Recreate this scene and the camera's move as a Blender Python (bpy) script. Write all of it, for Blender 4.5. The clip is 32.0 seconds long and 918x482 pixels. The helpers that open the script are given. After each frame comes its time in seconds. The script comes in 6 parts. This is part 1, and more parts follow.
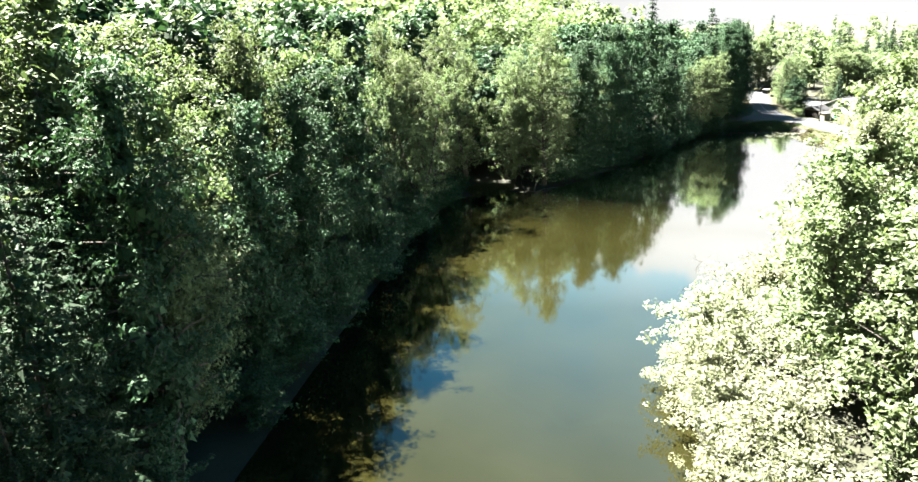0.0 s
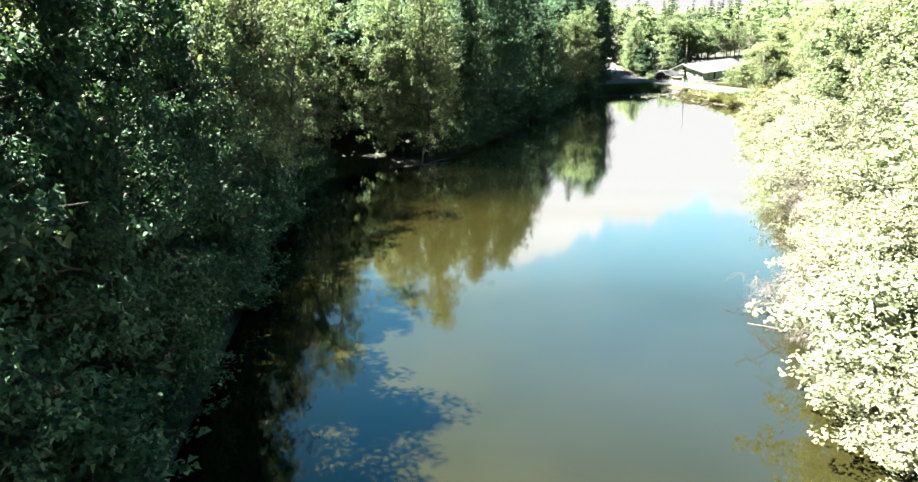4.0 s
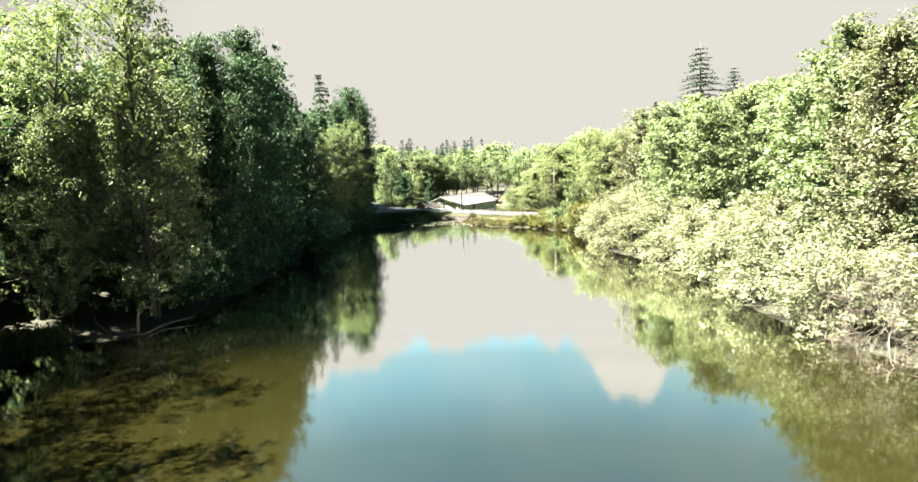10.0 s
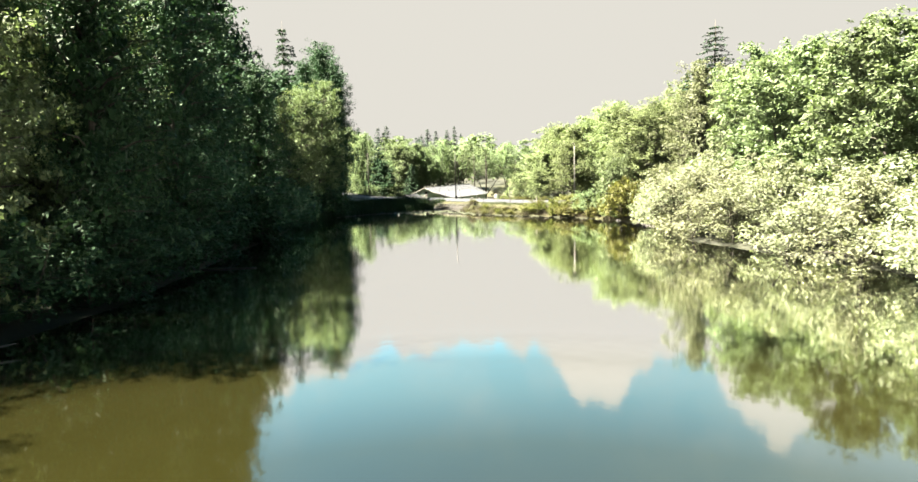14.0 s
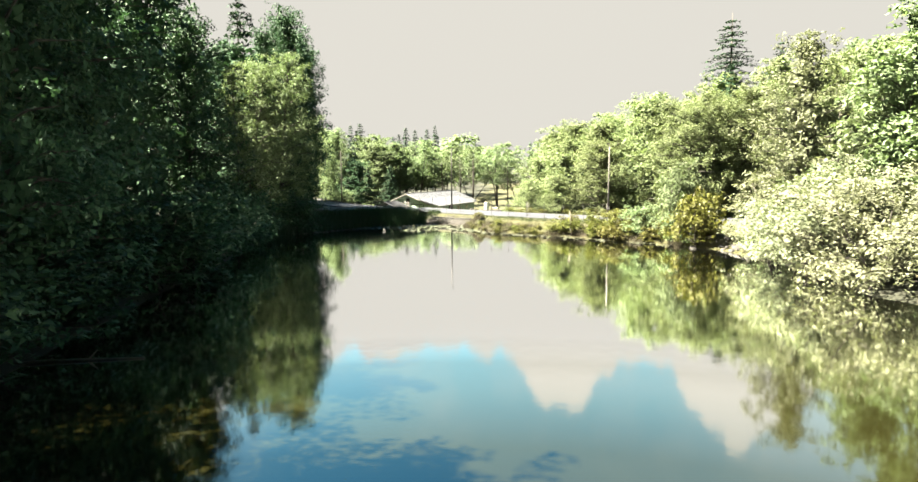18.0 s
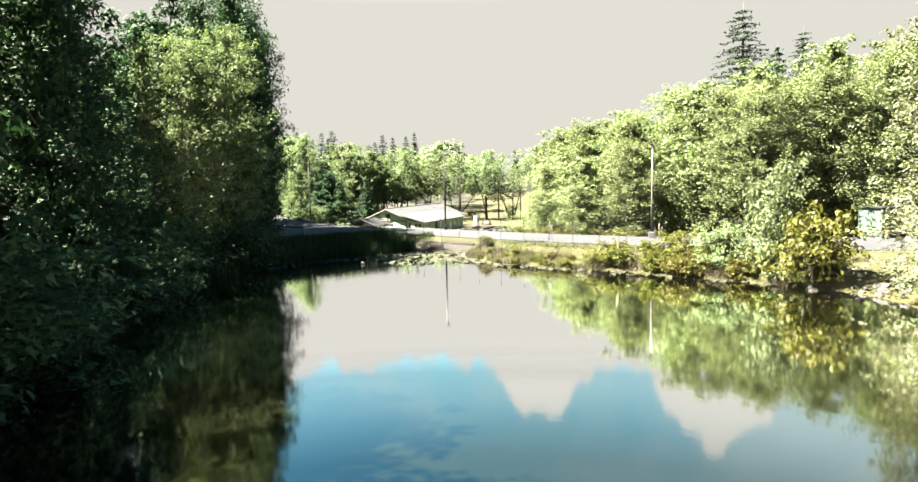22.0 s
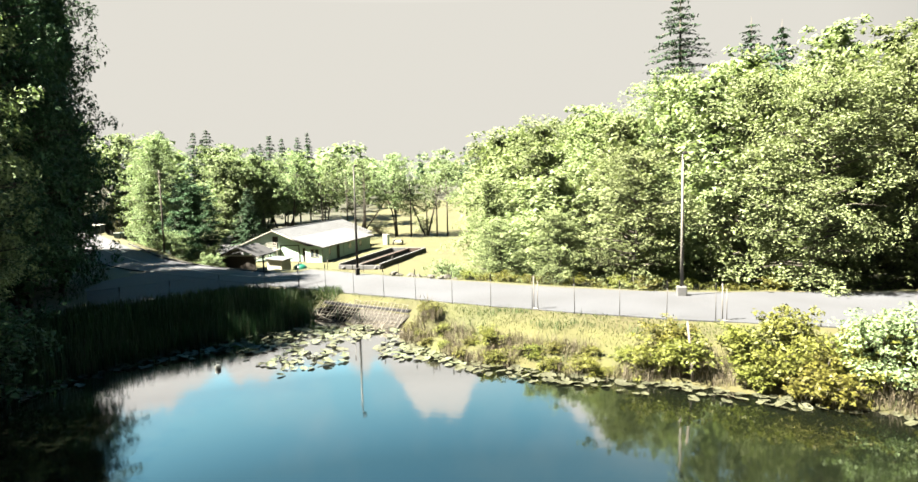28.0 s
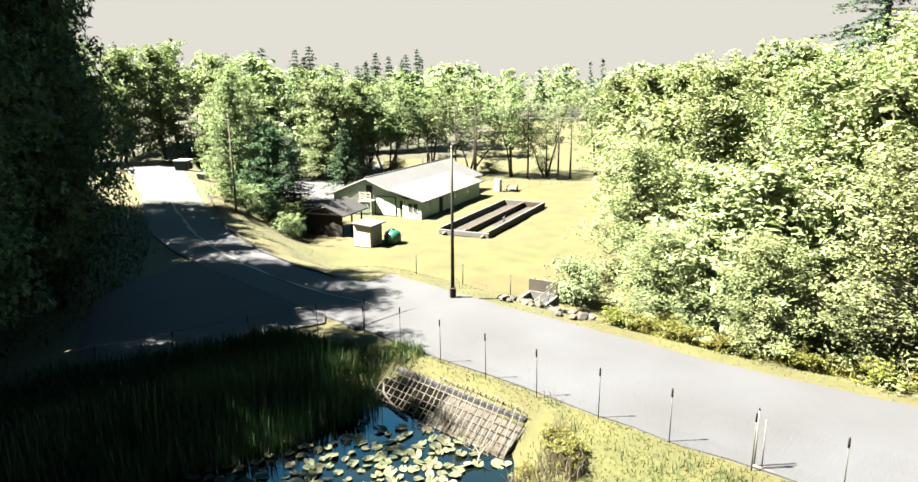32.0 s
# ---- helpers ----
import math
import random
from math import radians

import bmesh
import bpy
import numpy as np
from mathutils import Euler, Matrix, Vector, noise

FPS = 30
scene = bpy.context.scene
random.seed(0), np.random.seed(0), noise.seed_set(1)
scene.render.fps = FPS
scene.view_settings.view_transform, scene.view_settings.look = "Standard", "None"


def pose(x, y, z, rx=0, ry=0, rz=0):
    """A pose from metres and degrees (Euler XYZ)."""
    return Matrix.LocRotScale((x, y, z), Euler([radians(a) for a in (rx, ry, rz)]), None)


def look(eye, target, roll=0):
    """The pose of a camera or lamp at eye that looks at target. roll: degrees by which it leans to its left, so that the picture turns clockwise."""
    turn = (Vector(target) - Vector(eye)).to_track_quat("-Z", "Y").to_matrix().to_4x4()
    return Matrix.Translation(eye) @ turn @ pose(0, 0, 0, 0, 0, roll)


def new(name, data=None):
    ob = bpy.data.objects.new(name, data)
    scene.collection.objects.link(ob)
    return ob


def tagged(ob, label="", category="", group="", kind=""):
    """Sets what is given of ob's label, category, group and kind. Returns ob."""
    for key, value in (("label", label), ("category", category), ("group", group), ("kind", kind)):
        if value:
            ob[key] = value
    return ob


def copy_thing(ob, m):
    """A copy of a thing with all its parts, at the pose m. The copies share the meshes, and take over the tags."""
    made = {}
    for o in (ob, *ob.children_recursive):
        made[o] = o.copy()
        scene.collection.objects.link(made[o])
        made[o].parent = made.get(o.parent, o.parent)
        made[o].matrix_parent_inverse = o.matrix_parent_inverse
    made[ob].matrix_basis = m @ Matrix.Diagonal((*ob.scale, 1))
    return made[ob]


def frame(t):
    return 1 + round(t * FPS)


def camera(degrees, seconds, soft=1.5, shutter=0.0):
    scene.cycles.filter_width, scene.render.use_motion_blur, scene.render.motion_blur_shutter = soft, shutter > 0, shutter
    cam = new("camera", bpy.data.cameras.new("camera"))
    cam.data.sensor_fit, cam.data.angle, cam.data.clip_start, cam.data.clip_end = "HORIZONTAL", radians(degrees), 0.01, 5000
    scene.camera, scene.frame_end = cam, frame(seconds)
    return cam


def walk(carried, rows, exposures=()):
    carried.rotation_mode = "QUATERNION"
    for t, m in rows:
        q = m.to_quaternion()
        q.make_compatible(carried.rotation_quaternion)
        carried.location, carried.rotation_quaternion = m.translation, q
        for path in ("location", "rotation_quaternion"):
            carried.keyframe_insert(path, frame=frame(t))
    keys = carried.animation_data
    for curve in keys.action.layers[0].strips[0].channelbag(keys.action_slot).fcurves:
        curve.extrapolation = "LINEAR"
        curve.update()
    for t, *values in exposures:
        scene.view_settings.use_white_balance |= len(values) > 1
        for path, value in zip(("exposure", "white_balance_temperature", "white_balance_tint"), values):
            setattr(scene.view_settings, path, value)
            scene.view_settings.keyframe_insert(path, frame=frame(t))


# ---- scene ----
cam = camera(70.93, 32.0, soft=1.5)
# seconds, x, y, z, yaw, pitch, roll
ROWS = [
    (0.0, 0.85, -1.85, 28.81, -0.60, -17.89, 3.13),
    (0.5, -0.29, 1.35, 27.76, -3.11, -17.96, 3.15),
    (1.0, -1.40, 4.78, 26.68, -5.43, -18.01, 3.17),
    (1.5, -2.43, 8.36, 25.54, -7.78, -18.06, 3.19),
    (2.0, -3.41, 11.96, 24.36, -10.10, -18.48, 3.23),
    (2.5, -4.26, 15.55, 23.11, -12.15, -19.55, 3.24),
    (4.5, -6.77, 30.20, 18.68, -20.32, -18.76, 2.64),
    (5.0, -7.05, 33.78, 17.39, -24.79, -16.15, 2.75),
    (5.5, -7.11, 37.26, 16.04, -29.82, -10.11, 2.98),
    (6.0, -6.94, 40.63, 14.64, -34.80, -8.47, 3.14),
    (6.5, -6.55, 44.02, 13.29, -38.80, -8.28, 3.18),
    (7.0, -5.94, 47.14, 12.35, -38.82, -7.55, 2.95),
    (7.5, -5.15, 50.00, 12.12, -38.67, -7.41, 2.73),
    (8.0, -4.16, 52.96, 12.07, -38.65, -7.24, 2.55),
    (8.5, -2.89, 55.86, 12.05, -40.50, -7.18, 2.53),
    (9.0, -1.60, 58.69, 12.07, -40.83, -7.10, 2.44),
    (9.5, -0.15, 61.42, 12.02, -41.01, -6.98, 2.30),
    (10.0, 1.40, 64.15, 11.70, -42.02, -6.94, 2.26),
    (10.5, 2.97, 66.86, 11.14, -41.90, -6.84, 2.14),
    (11.0, 4.59, 69.57, 10.39, -41.97, -6.77, 1.97),
    (11.5, 6.19, 72.29, 9.65, -42.89, -6.76, 1.93),
    (12.0, 7.80, 74.97, 8.97, -43.61, -6.71, 1.87),
    (12.5, 9.47, 77.56, 8.38, -43.36, -6.67, 1.73),
    (13.0, 11.09, 80.13, 7.74, -43.26, -6.62, 1.57),
    (13.5, 12.73, 82.67, 7.17, -43.93, -6.58, 1.53),
    (14.0, 14.29, 85.15, 6.99, -44.66, -6.54, 1.45),
    (14.5, 15.95, 87.70, 7.04, -44.25, -6.46, 1.25),
    (16.5, 22.22, 97.23, 7.02, -46.06, -6.19, 0.75),
    (17.0, 23.82, 99.56, 7.01, -46.72, -6.23, 0.63),
    (17.5, 25.45, 101.87, 7.00, -47.23, -6.25, 0.41),
    (18.0, 27.06, 104.17, 7.02, -47.48, -6.25, 0.27),
    (18.5, 28.77, 106.43, 7.02, -47.87, -6.18, 0.20),
    (19.0, 30.48, 108.62, 7.01, -48.32, -6.03, 0.27),
    (19.5, 32.14, 110.72, 7.01, -48.67, -5.84, 0.46),
    (20.0, 33.67, 112.58, 7.06, -49.12, -5.68, 0.69),
    (20.5, 35.13, 114.23, 7.08, -49.44, -5.57, 0.87),
    (21.0, 36.49, 115.76, 7.16, -49.49, -5.52, 1.01),
    (21.5, 37.88, 117.15, 7.22, -49.47, -5.47, 1.13),
    (22.0, 39.22, 118.51, 7.24, -49.69, -5.44, 1.18),
    (22.5, 40.57, 119.85, 7.23, -50.05, -5.45, 1.14),
    (23.0, 41.85, 121.10, 7.21, -50.43, -5.51, 1.11),
    (23.5, 43.18, 122.47, 7.18, -50.95, -5.54, 1.10),
    (24.0, 44.56, 123.84, 7.09, -51.17, -5.56, 1.01),
    (24.5, 45.91, 125.25, 7.02, -51.46, -5.62, 0.96),
    (25.0, 47.25, 126.65, 6.92, -52.67, -5.62, 0.99),
    (25.5, 48.62, 128.10, 6.90, -54.03, -5.57, 1.02),
    (27.5, 54.90, 133.99, 8.39, -57.99, -5.53, 1.30),
    (28.0, 56.55, 135.45, 8.94, -58.89, -5.52, 1.36),
    (28.5, 58.32, 136.89, 9.52, -59.53, -5.51, 1.47),
    (29.0, 60.16, 138.26, 10.12, -58.90, -5.53, 1.46),
    (29.5, 62.00, 139.68, 10.71, -56.63, -5.52, 1.14),
    (30.0, 63.90, 141.01, 11.25, -53.55, -5.49, 0.75),
    (30.5, 65.72, 142.34, 11.63, -52.18, -5.48, 0.56),
    (31.0, 67.38, 143.55, 12.18, -50.84, -5.55, 0.44),
    (31.5, 68.90, 144.72, 12.54, -49.60, -6.34, 0.27),
    (32.0, 70.46, 145.90, 13.10, -48.69, -13.38, 0.32),
]
walk(cam, [(t, pose(x, y, z, 90 + pitch, roll, yaw)) for t, x, y, z, yaw, pitch, roll in ROWS], exposures=[(0.0, 5.15, 6000, 12), (3.0, 5.12, 6000, 12), (5.0, 4.95, 6150, 11), (6.5, 4.75, 6500, 10), (32.0, 4.7, 6500, 10)])

# ---- world and sun ----
SUN_ELEV, SUN_AZ = 55.0, -44.5   # degrees; azimuth from +y towards +x


def make_world():
    w = bpy.data.worlds.new("sky")
    scene.world = w
    w.use_nodes = True
    nt = w.node_tree
    nt.nodes.clear()
    N, L = nt.nodes.new, nt.links.new

    def math_node(op, a, b=None, c=None, clamp=False):
        n = N("ShaderNodeMath")
        n.operation, n.use_clamp = op, clamp
        for k, v in enumerate((a, b, c)):
            if v is None:
                continue
            if isinstance(v, (int, float)):
                n.inputs[k].default_value = v
            else:
                L(v, n.inputs[k])
        return n.outputs[0]

    def ramp(fac, stops):
        n = N("ShaderNodeValToRGB")
        e = n.color_ramp.elements
        while len(e) < len(stops):
            e.new(0.5)
        for k, (p, c) in enumerate(stops):
            e[k].position, e[k].color = p, (*c, 1)
        L(fac, n.inputs[0])
        return n.outputs[0]

    co = N("ShaderNodeTexCoord").outputs["Generated"]
    sep = N("ShaderNodeSeparateXYZ")
    L(co, sep.inputs[0])
    elev = math_node("DIVIDE", math_node("ARCSINE", sep.outputs[2]), math.pi / 2)      # -1 .. 1
    az = math_node("ARCTAN2", sep.outputs[0], sep.outputs[1])                          # from +y
    # the upper edge of the low cloud bank: broad towers and smaller lumps, in parts of 90 degrees
    lumps = N("ShaderNodeTexNoise")
    lumps.noise_dimensions = "1D"
    lumps.inputs["Scale"].default_value, lumps.inputs["Detail"].default_value = 9.0, 5.0
    L(math_node("ADD", az, 11.6), lumps.inputs["W"])
    edge = math_node("MULTIPLY_ADD", lumps.outputs[0], 0.05, 0.146)
    puff = N("ShaderNodeTexNoise")
    puff.noise_dimensions = "1D"
    puff.inputs["Scale"].default_value, puff.inputs["Detail"].default_value = 34.0, 3.0
    L(az, puff.inputs["W"])
    edge = math_node("MULTIPLY_ADD", puff.outputs[0], 0.016, edge)
    for centre, width, tall in ((56.5, 4.0, 0.052), (71.5, 4.6, 0.072), (20, 10.0, 0.055), (95, 10, 0.03), (-20, 25, 0.05), (150, 30, 0.06), (-110, 40, 0.04)):
        off = math_node("DIVIDE", math_node("SUBTRACT", az, radians(centre)), radians(width))
        bell = math_node("EXPONENT", math_node("MULTIPLY", math_node("MULTIPLY", off, off), -1.0))
        edge = math_node("MULTIPLY_ADD", bell, tall, edge)
    soft = N("ShaderNodeTexNoise")
    soft.inputs["Scale"].default_value, soft.inputs["Detail"].default_value = 16.0, 6.0
    L(co, soft.inputs["Vector"])
    rag = math_node("MULTIPLY_ADD", soft.outputs[0], 0.045, -0.0225)
    over = math_node("SUBTRACT", math_node("ADD", elev, rag), edge)
    bank = math_node("MULTIPLY_ADD", over, -110.0, 0.5, clamp=True)
    # loose cloud higher up
    puffs = N("ShaderNodeTexNoise")
    puffs.inputs["Scale"].default_value, puffs.inputs["Detail"].default_value = 2.6, 7.0
    puffs.inputs["Roughness"].default_value = 0.55
    L(co, puffs.inputs["Vector"])
    loose = math_node("MULTIPLY_ADD", puffs.outputs[0], 5.0, -2.15, clamp=True)
    loose = math_node("MULTIPLY", loose, 0.4)
    cloud = math_node("MAXIMUM", bank, loose)
    sky = N("ShaderNodeTexSky")
    sky.sky_type, sky.sun_disc = "NISHITA", False
    sky.sun_elevation, sky.sun_rotation = radians(SUN_ELEV), radians(SUN_AZ % 360)
    tint = N("ShaderNodeMix")
    tint.data_type, tint.blend_type = "RGBA", "MULTIPLY"
    tint.inputs["Factor"].default_value = 1.0
    L(sky.outputs[0], tint.inputs["A"])
    tint.inputs["B"].default_value = SKY_TINT
    low = N("ShaderNodeMix")
    low.data_type, low.blend_type = "RGBA", "MULTIPLY"
    low.inputs["Factor"].default_value = 1.0
    L(tint.outputs["Result"], low.inputs["A"])
    L(ramp(elev, [(0.17, (0.76, 0.52, 0.41)), (0.22, (0.93, 0.75, 0.62)), (0.275, (0.70, 0.83, 0.81)), (0.34, (0.52, 0.87, 0.98))]), low.inputs["B"])
    # cloud: cream low down, raised above the view for the water's mirror, dim overhead
    glow = ramp(elev, CLOUD_STOPS)
    mix = N("ShaderNodeMix")
    mix.data_type = "RGBA"
    L(cloud, mix.inputs["Factor"])
    L(low.outputs["Result"], mix.inputs["A"])
    L(glow, mix.inputs["B"])
    # deep sky overhead, darkened to cut the fill light in shade
    deep = N("ShaderNodeMix")
    deep.data_type, deep.blend_type = "RGBA", "MULTIPLY"
    deep.inputs["Factor"].default_value = 1.0
    L(mix.outputs["Result"], deep.inputs["A"])
    L(ramp(elev, [(0.3, (1, 1, 1)), (0.42, (0.62, 0.78, 0.8)), (0.55, (0.08, 0.30, 0.38)), (0.8, (0.03, 0.25, 0.36))]), deep.inputs["B"])
    # whole sky dimmed away from the valley, mostly unseen, to deepen shade
    side = N("ShaderNodeVectorMath")
    side.operation = "DOT_PRODUCT"
    L(co, side.inputs[0])
    side.inputs[1].default_value = (math.sin(radians(55)), math.cos(radians(55)), 0)
    thin = math_node("MULTIPLY_ADD", side.outputs["Value"], 1.55, -0.26, clamp=True)
    thin = math_node("MAXIMUM", thin, 0.08)
    fade = N("ShaderNodeMix")
    fade.data_type, fade.blend_type = "RGBA", "MULTIPLY"
    fade.inputs["Factor"].default_value = 1.0
    L(deep.outputs["Result"], fade.inputs["A"])
    L(thin, fade.inputs["B"])
    bg = N("ShaderNodeBackground")
    L(fade.outputs["Result"], bg.inputs["Color"])
    bg.inputs["Strength"].default_value = 0.030
    out = N("ShaderNodeOutputWorld")
    L(bg.outputs[0], out.inputs["Surface"])


SKY_TINT = (0.52, 0.98, 0.93, 1)
# elevation as a part of 90 degrees, colour (times the strength 0.1)
CLOUD_STOPS = [(0.0, (0.99, 0.955, 0.86)), (0.166, (0.99, 0.955, 0.86)), (0.182, (1.6, 1.55, 1.42)), (0.202, (2.5, 2.42, 2.25)), (0.25, (3.4, 3.5, 3.4)), (0.29, (1.7, 2.7, 2.9)), (0.40, (1.3, 2.5, 2.9)), (0.50, (0.6, 1.2, 1.5)), (0.7, (0.2, 0.7, 1.0))]
make_world()
sun = new("sun", bpy.data.lights.new("sun", "SUN"))
sun.data.energy, sun.data.angle, sun.data.color = 5.0, radians(0.5), (1.0, 0.90, 0.71)
sx, sy = math.sin(radians(SUN_AZ)) * math.cos(radians(SUN_ELEV)), math.cos(radians(SUN_AZ)) * math.cos(radians(SUN_ELEV))
sun.matrix_world = look((200 * sx, 200 * sy, 200 * math.sin(radians(SUN_ELEV))), (0, 0, 0))

# ---- materials ----
def material(name, color, rough=0.8, metal=0.0, vary=0.25, scale=1.0, fine=18.0, bump=0.15, hue=0.0, island=0.0, translucent=0.0, spec=0.3, second=None, second_scale=0.15, object_vary=0.0):
    """A surface with variation at two scales, grain relief, optional second colour in patches, per-object and per-island change."""
    m = bpy.data.materials.new(name)
    m.use_nodes = True
    nt = m.node_tree
    N, L = nt.nodes.new, nt.links.new
    b = nt.nodes["Principled BSDF"]
    b.inputs["Roughness"].default_value, b.inputs["Metallic"].default_value = rough, metal
    b.inputs["Specular IOR Level"].default_value = spec
    co = N("ShaderNodeTexCoord").outputs["Object"]

    def noise_fac(sc, detail=4.0):
        n = N("ShaderNodeTexNoise")
        n.inputs["Scale"].default_value, n.inputs["Detail"].default_value = sc, detail
        L(co, n.inputs["Vector"])
        return n.outputs[0]

    def mix(kind, fac, a, bb):
        n = N("ShaderNodeMix")
        n.data_type, n.blend_type = "RGBA", kind
        for s, v in (("Factor", fac), ("A", a), ("B", bb)):
            if isinstance(v, (int, float)):
                n.inputs[s].default_value = v
            elif isinstance(v, tuple):
                n.inputs[s].default_value = (*v, 1) if len(v) == 3 else v
            else:
                L(v, n.inputs[s])
        return n.outputs["Result"]

    def remap(v, lo, hi):
        n = N("ShaderNodeMapRange")
        n.inputs["To Min"].default_value, n.inputs["To Max"].default_value = lo, hi
        n.inputs["From Min"].default_value, n.inputs["From Max"].default_value = 0.25, 0.75
        L(v, n.inputs["Value"])
        return n.outputs[0]

    col = color
    if second:
        col = mix("MIX", remap(noise_fac(second_scale, 5.0), 0.0, 1.0), color, second)
    big = remap(noise_fac(scale), 1 - vary, 1 + vary)
    small = remap(noise_fac(fine), 1 - vary * 0.7, 1 + vary * 0.7)
    mul = N("ShaderNodeMath")
    mul.operation = "MULTIPLY"
    L(big, mul.inputs[0]), L(small, mul.inputs[1])
    value = mul.outputs[0]
    hsv = N("ShaderNodeHueSaturation")
    if isinstance(col, tuple):
        hsv.inputs["Color"].default_value = (*col, 1)
    else:
        L(col, hsv.inputs["Color"])
    if object_vary or island:
        src = N("ShaderNodeObjectInfo").outputs["Random"]
        if object_vary:
            r = N("ShaderNodeMapRange")
            r.inputs["To Min"].default_value, r.inputs["To Max"].default_value = 1 - object_vary, 1 + object_vary
            L(src, r.inputs["Value"])
            m2 = N("ShaderNodeMath")
            m2.operation = "MULTIPLY"
            L(value, m2.inputs[0]), L(r.outputs[0], m2.inputs[1])
            value = m2.outputs[0]
            if hue:
                r2 = N("ShaderNodeMapRange")
                r2.inputs["To Min"].default_value, r2.inputs["To Max"].default_value = 0.5 - hue, 0.5 + hue
                L(src, r2.inputs["Value"]), L(r2.outputs[0], hsv.inputs["Hue"])
        if island:
            g = N("ShaderNodeNewGeometry").outputs["Random Per Island"]
            r = N("ShaderNodeMapRange")
            r.inputs["To Min"].default_value, r.inputs["To Max"].default_value = 1 - island, 1 + island
            L(g, r.inputs["Value"])
            m3 = N("ShaderNodeMath")
            m3.operation = "MULTIPLY"
            L(value, m3.inputs[0]), L(r.outputs[0], m3.inputs[1])
            value = m3.outputs[0]
    L(value, hsv.inputs["Value"])
    L(hsv.outputs[0], b.inputs["Base Color"])
    if bump:
        bn = N("ShaderNodeBump")
        bn.inputs["Strength"].default_value, bn.inputs["Distance"].default_value = bump, 0.03
        L(noise_fac(fine * 1.7, 6.0), bn.inputs["Height"])
        L(bn.outputs[0], b.inputs["Normal"])
    if translucent:
        t = N("ShaderNodeBsdfTranslucent")
        warm = mix("MULTIPLY", 1.0, hsv.outputs[0], (1.05, 1.15, 0.68))
        L(warm, t.inputs["Color"])
        ms = N("ShaderNodeMixShader")
        ms.inputs[0].default_value = translucent
        L(b.outputs[0], ms.inputs[1]), L(t.outputs[0], ms.inputs[2])
        L(ms.outputs[0], nt.nodes["Material Output"].inputs["Surface"])
    return m


def water_material():
    m = bpy.data.materials.new("pond_water")
    m.use_nodes = True
    nt = m.node_tree
    nt.nodes.clear()
    N, L = nt.nodes.new, nt.links.new
    co = N("ShaderNodeTexCoord").outputs["Object"]
    silt = N("ShaderNodeTexNoise")
    silt.inputs["Scale"].default_value, silt.inputs["Detail"].default_value = 0.08, 5.0
    L(co, silt.inputs["Vector"])
    ramp = N("ShaderNodeValToRGB")
    ramp.color_ramp.elements[0].position, ramp.color_ramp.elements[0].color = 0.3, (0.0038, 0.0038, 0.0010, 1)
    ramp.color_ramp.elements[1].position, ramp.color_ramp.elements[1].color = 0.7, (0.0056, 0.0055, 0.0017, 1)
    L(silt.outputs[0], ramp.inputs[0])
    # the silt thins out towards the deep end at the dam
    sep = N("ShaderNodeSeparateXYZ")
    L(co, sep.inputs[0])
    along = N("ShaderNodeMath")
    along.operation = "ADD"
    L(sep.outputs[0], along.inputs[0]), L(sep.outputs[1], along.inputs[1])
    deep = N("ShaderNodeMapRange")
    deep.inputs["From Min"].default_value, deep.inputs["From Max"].default_value = 158.0, 196.0
    L(along.outputs[0], deep.inputs["Value"])
    clear = N("ShaderNodeMix")
    clear.data_type = "RGBA"
    L(deep.outputs[0], clear.inputs["Factor"])
    L(ramp.outputs[0], clear.inputs["A"])
    clear.inputs["B"].default_value = (0.0012, 0.0017, 0.0010, 1)
    body = N("ShaderNodeBsdfDiffuse")
    L(clear.outputs["Result"], body.inputs["Color"])
    rip = N("ShaderNodeTexNoise")
    rip.inputs["Scale"].default_value, rip.inputs["Detail"].default_value = 1.6, 3.0
    L(co, rip.inputs["Vector"])
    bump = N("ShaderNodeBump")
    bump.inputs["Strength"].default_value, bump.inputs["Distance"].default_value = 0.09, 0.02
    L(rip.outputs[0], bump.inputs["Height"])
    gloss = N("ShaderNodeBsdfGlossy")
    gloss.inputs["Roughness"].default_value = 0.05
    gloss.inputs["Color"].default_value = (1, 1, 1, 1)
    L(bump.outputs[0], gloss.inputs["Normal"])
    fr = N("ShaderNodeFresnel")
    fr.inputs["IOR"].default_value = 1.4
    sheen = N("ShaderNodeValToRGB")
    e = sheen.color_ramp.elements
    for k in range(3):
        e.new(0.5)
    for k, (a, b) in enumerate(((0.0, 0.0), (0.11, 0.13), (0.195, 0.44), (0.24, 0.97), (1.0, 1.0))):
        e[k].position, e[k].color = a, (b, b, b, 1)
    L(fr.outputs[0], sheen.inputs[0])
    mix = N("ShaderNodeMixShader")
    L(sheen.outputs[0], mix.inputs[0]), L(body.outputs[0], mix.inputs[1]), L(gloss.outputs[0], mix.inputs[2])
    out = N("ShaderNodeOutputMaterial")
    L(mix.outputs[0], out.inputs["Surface"])
    return m


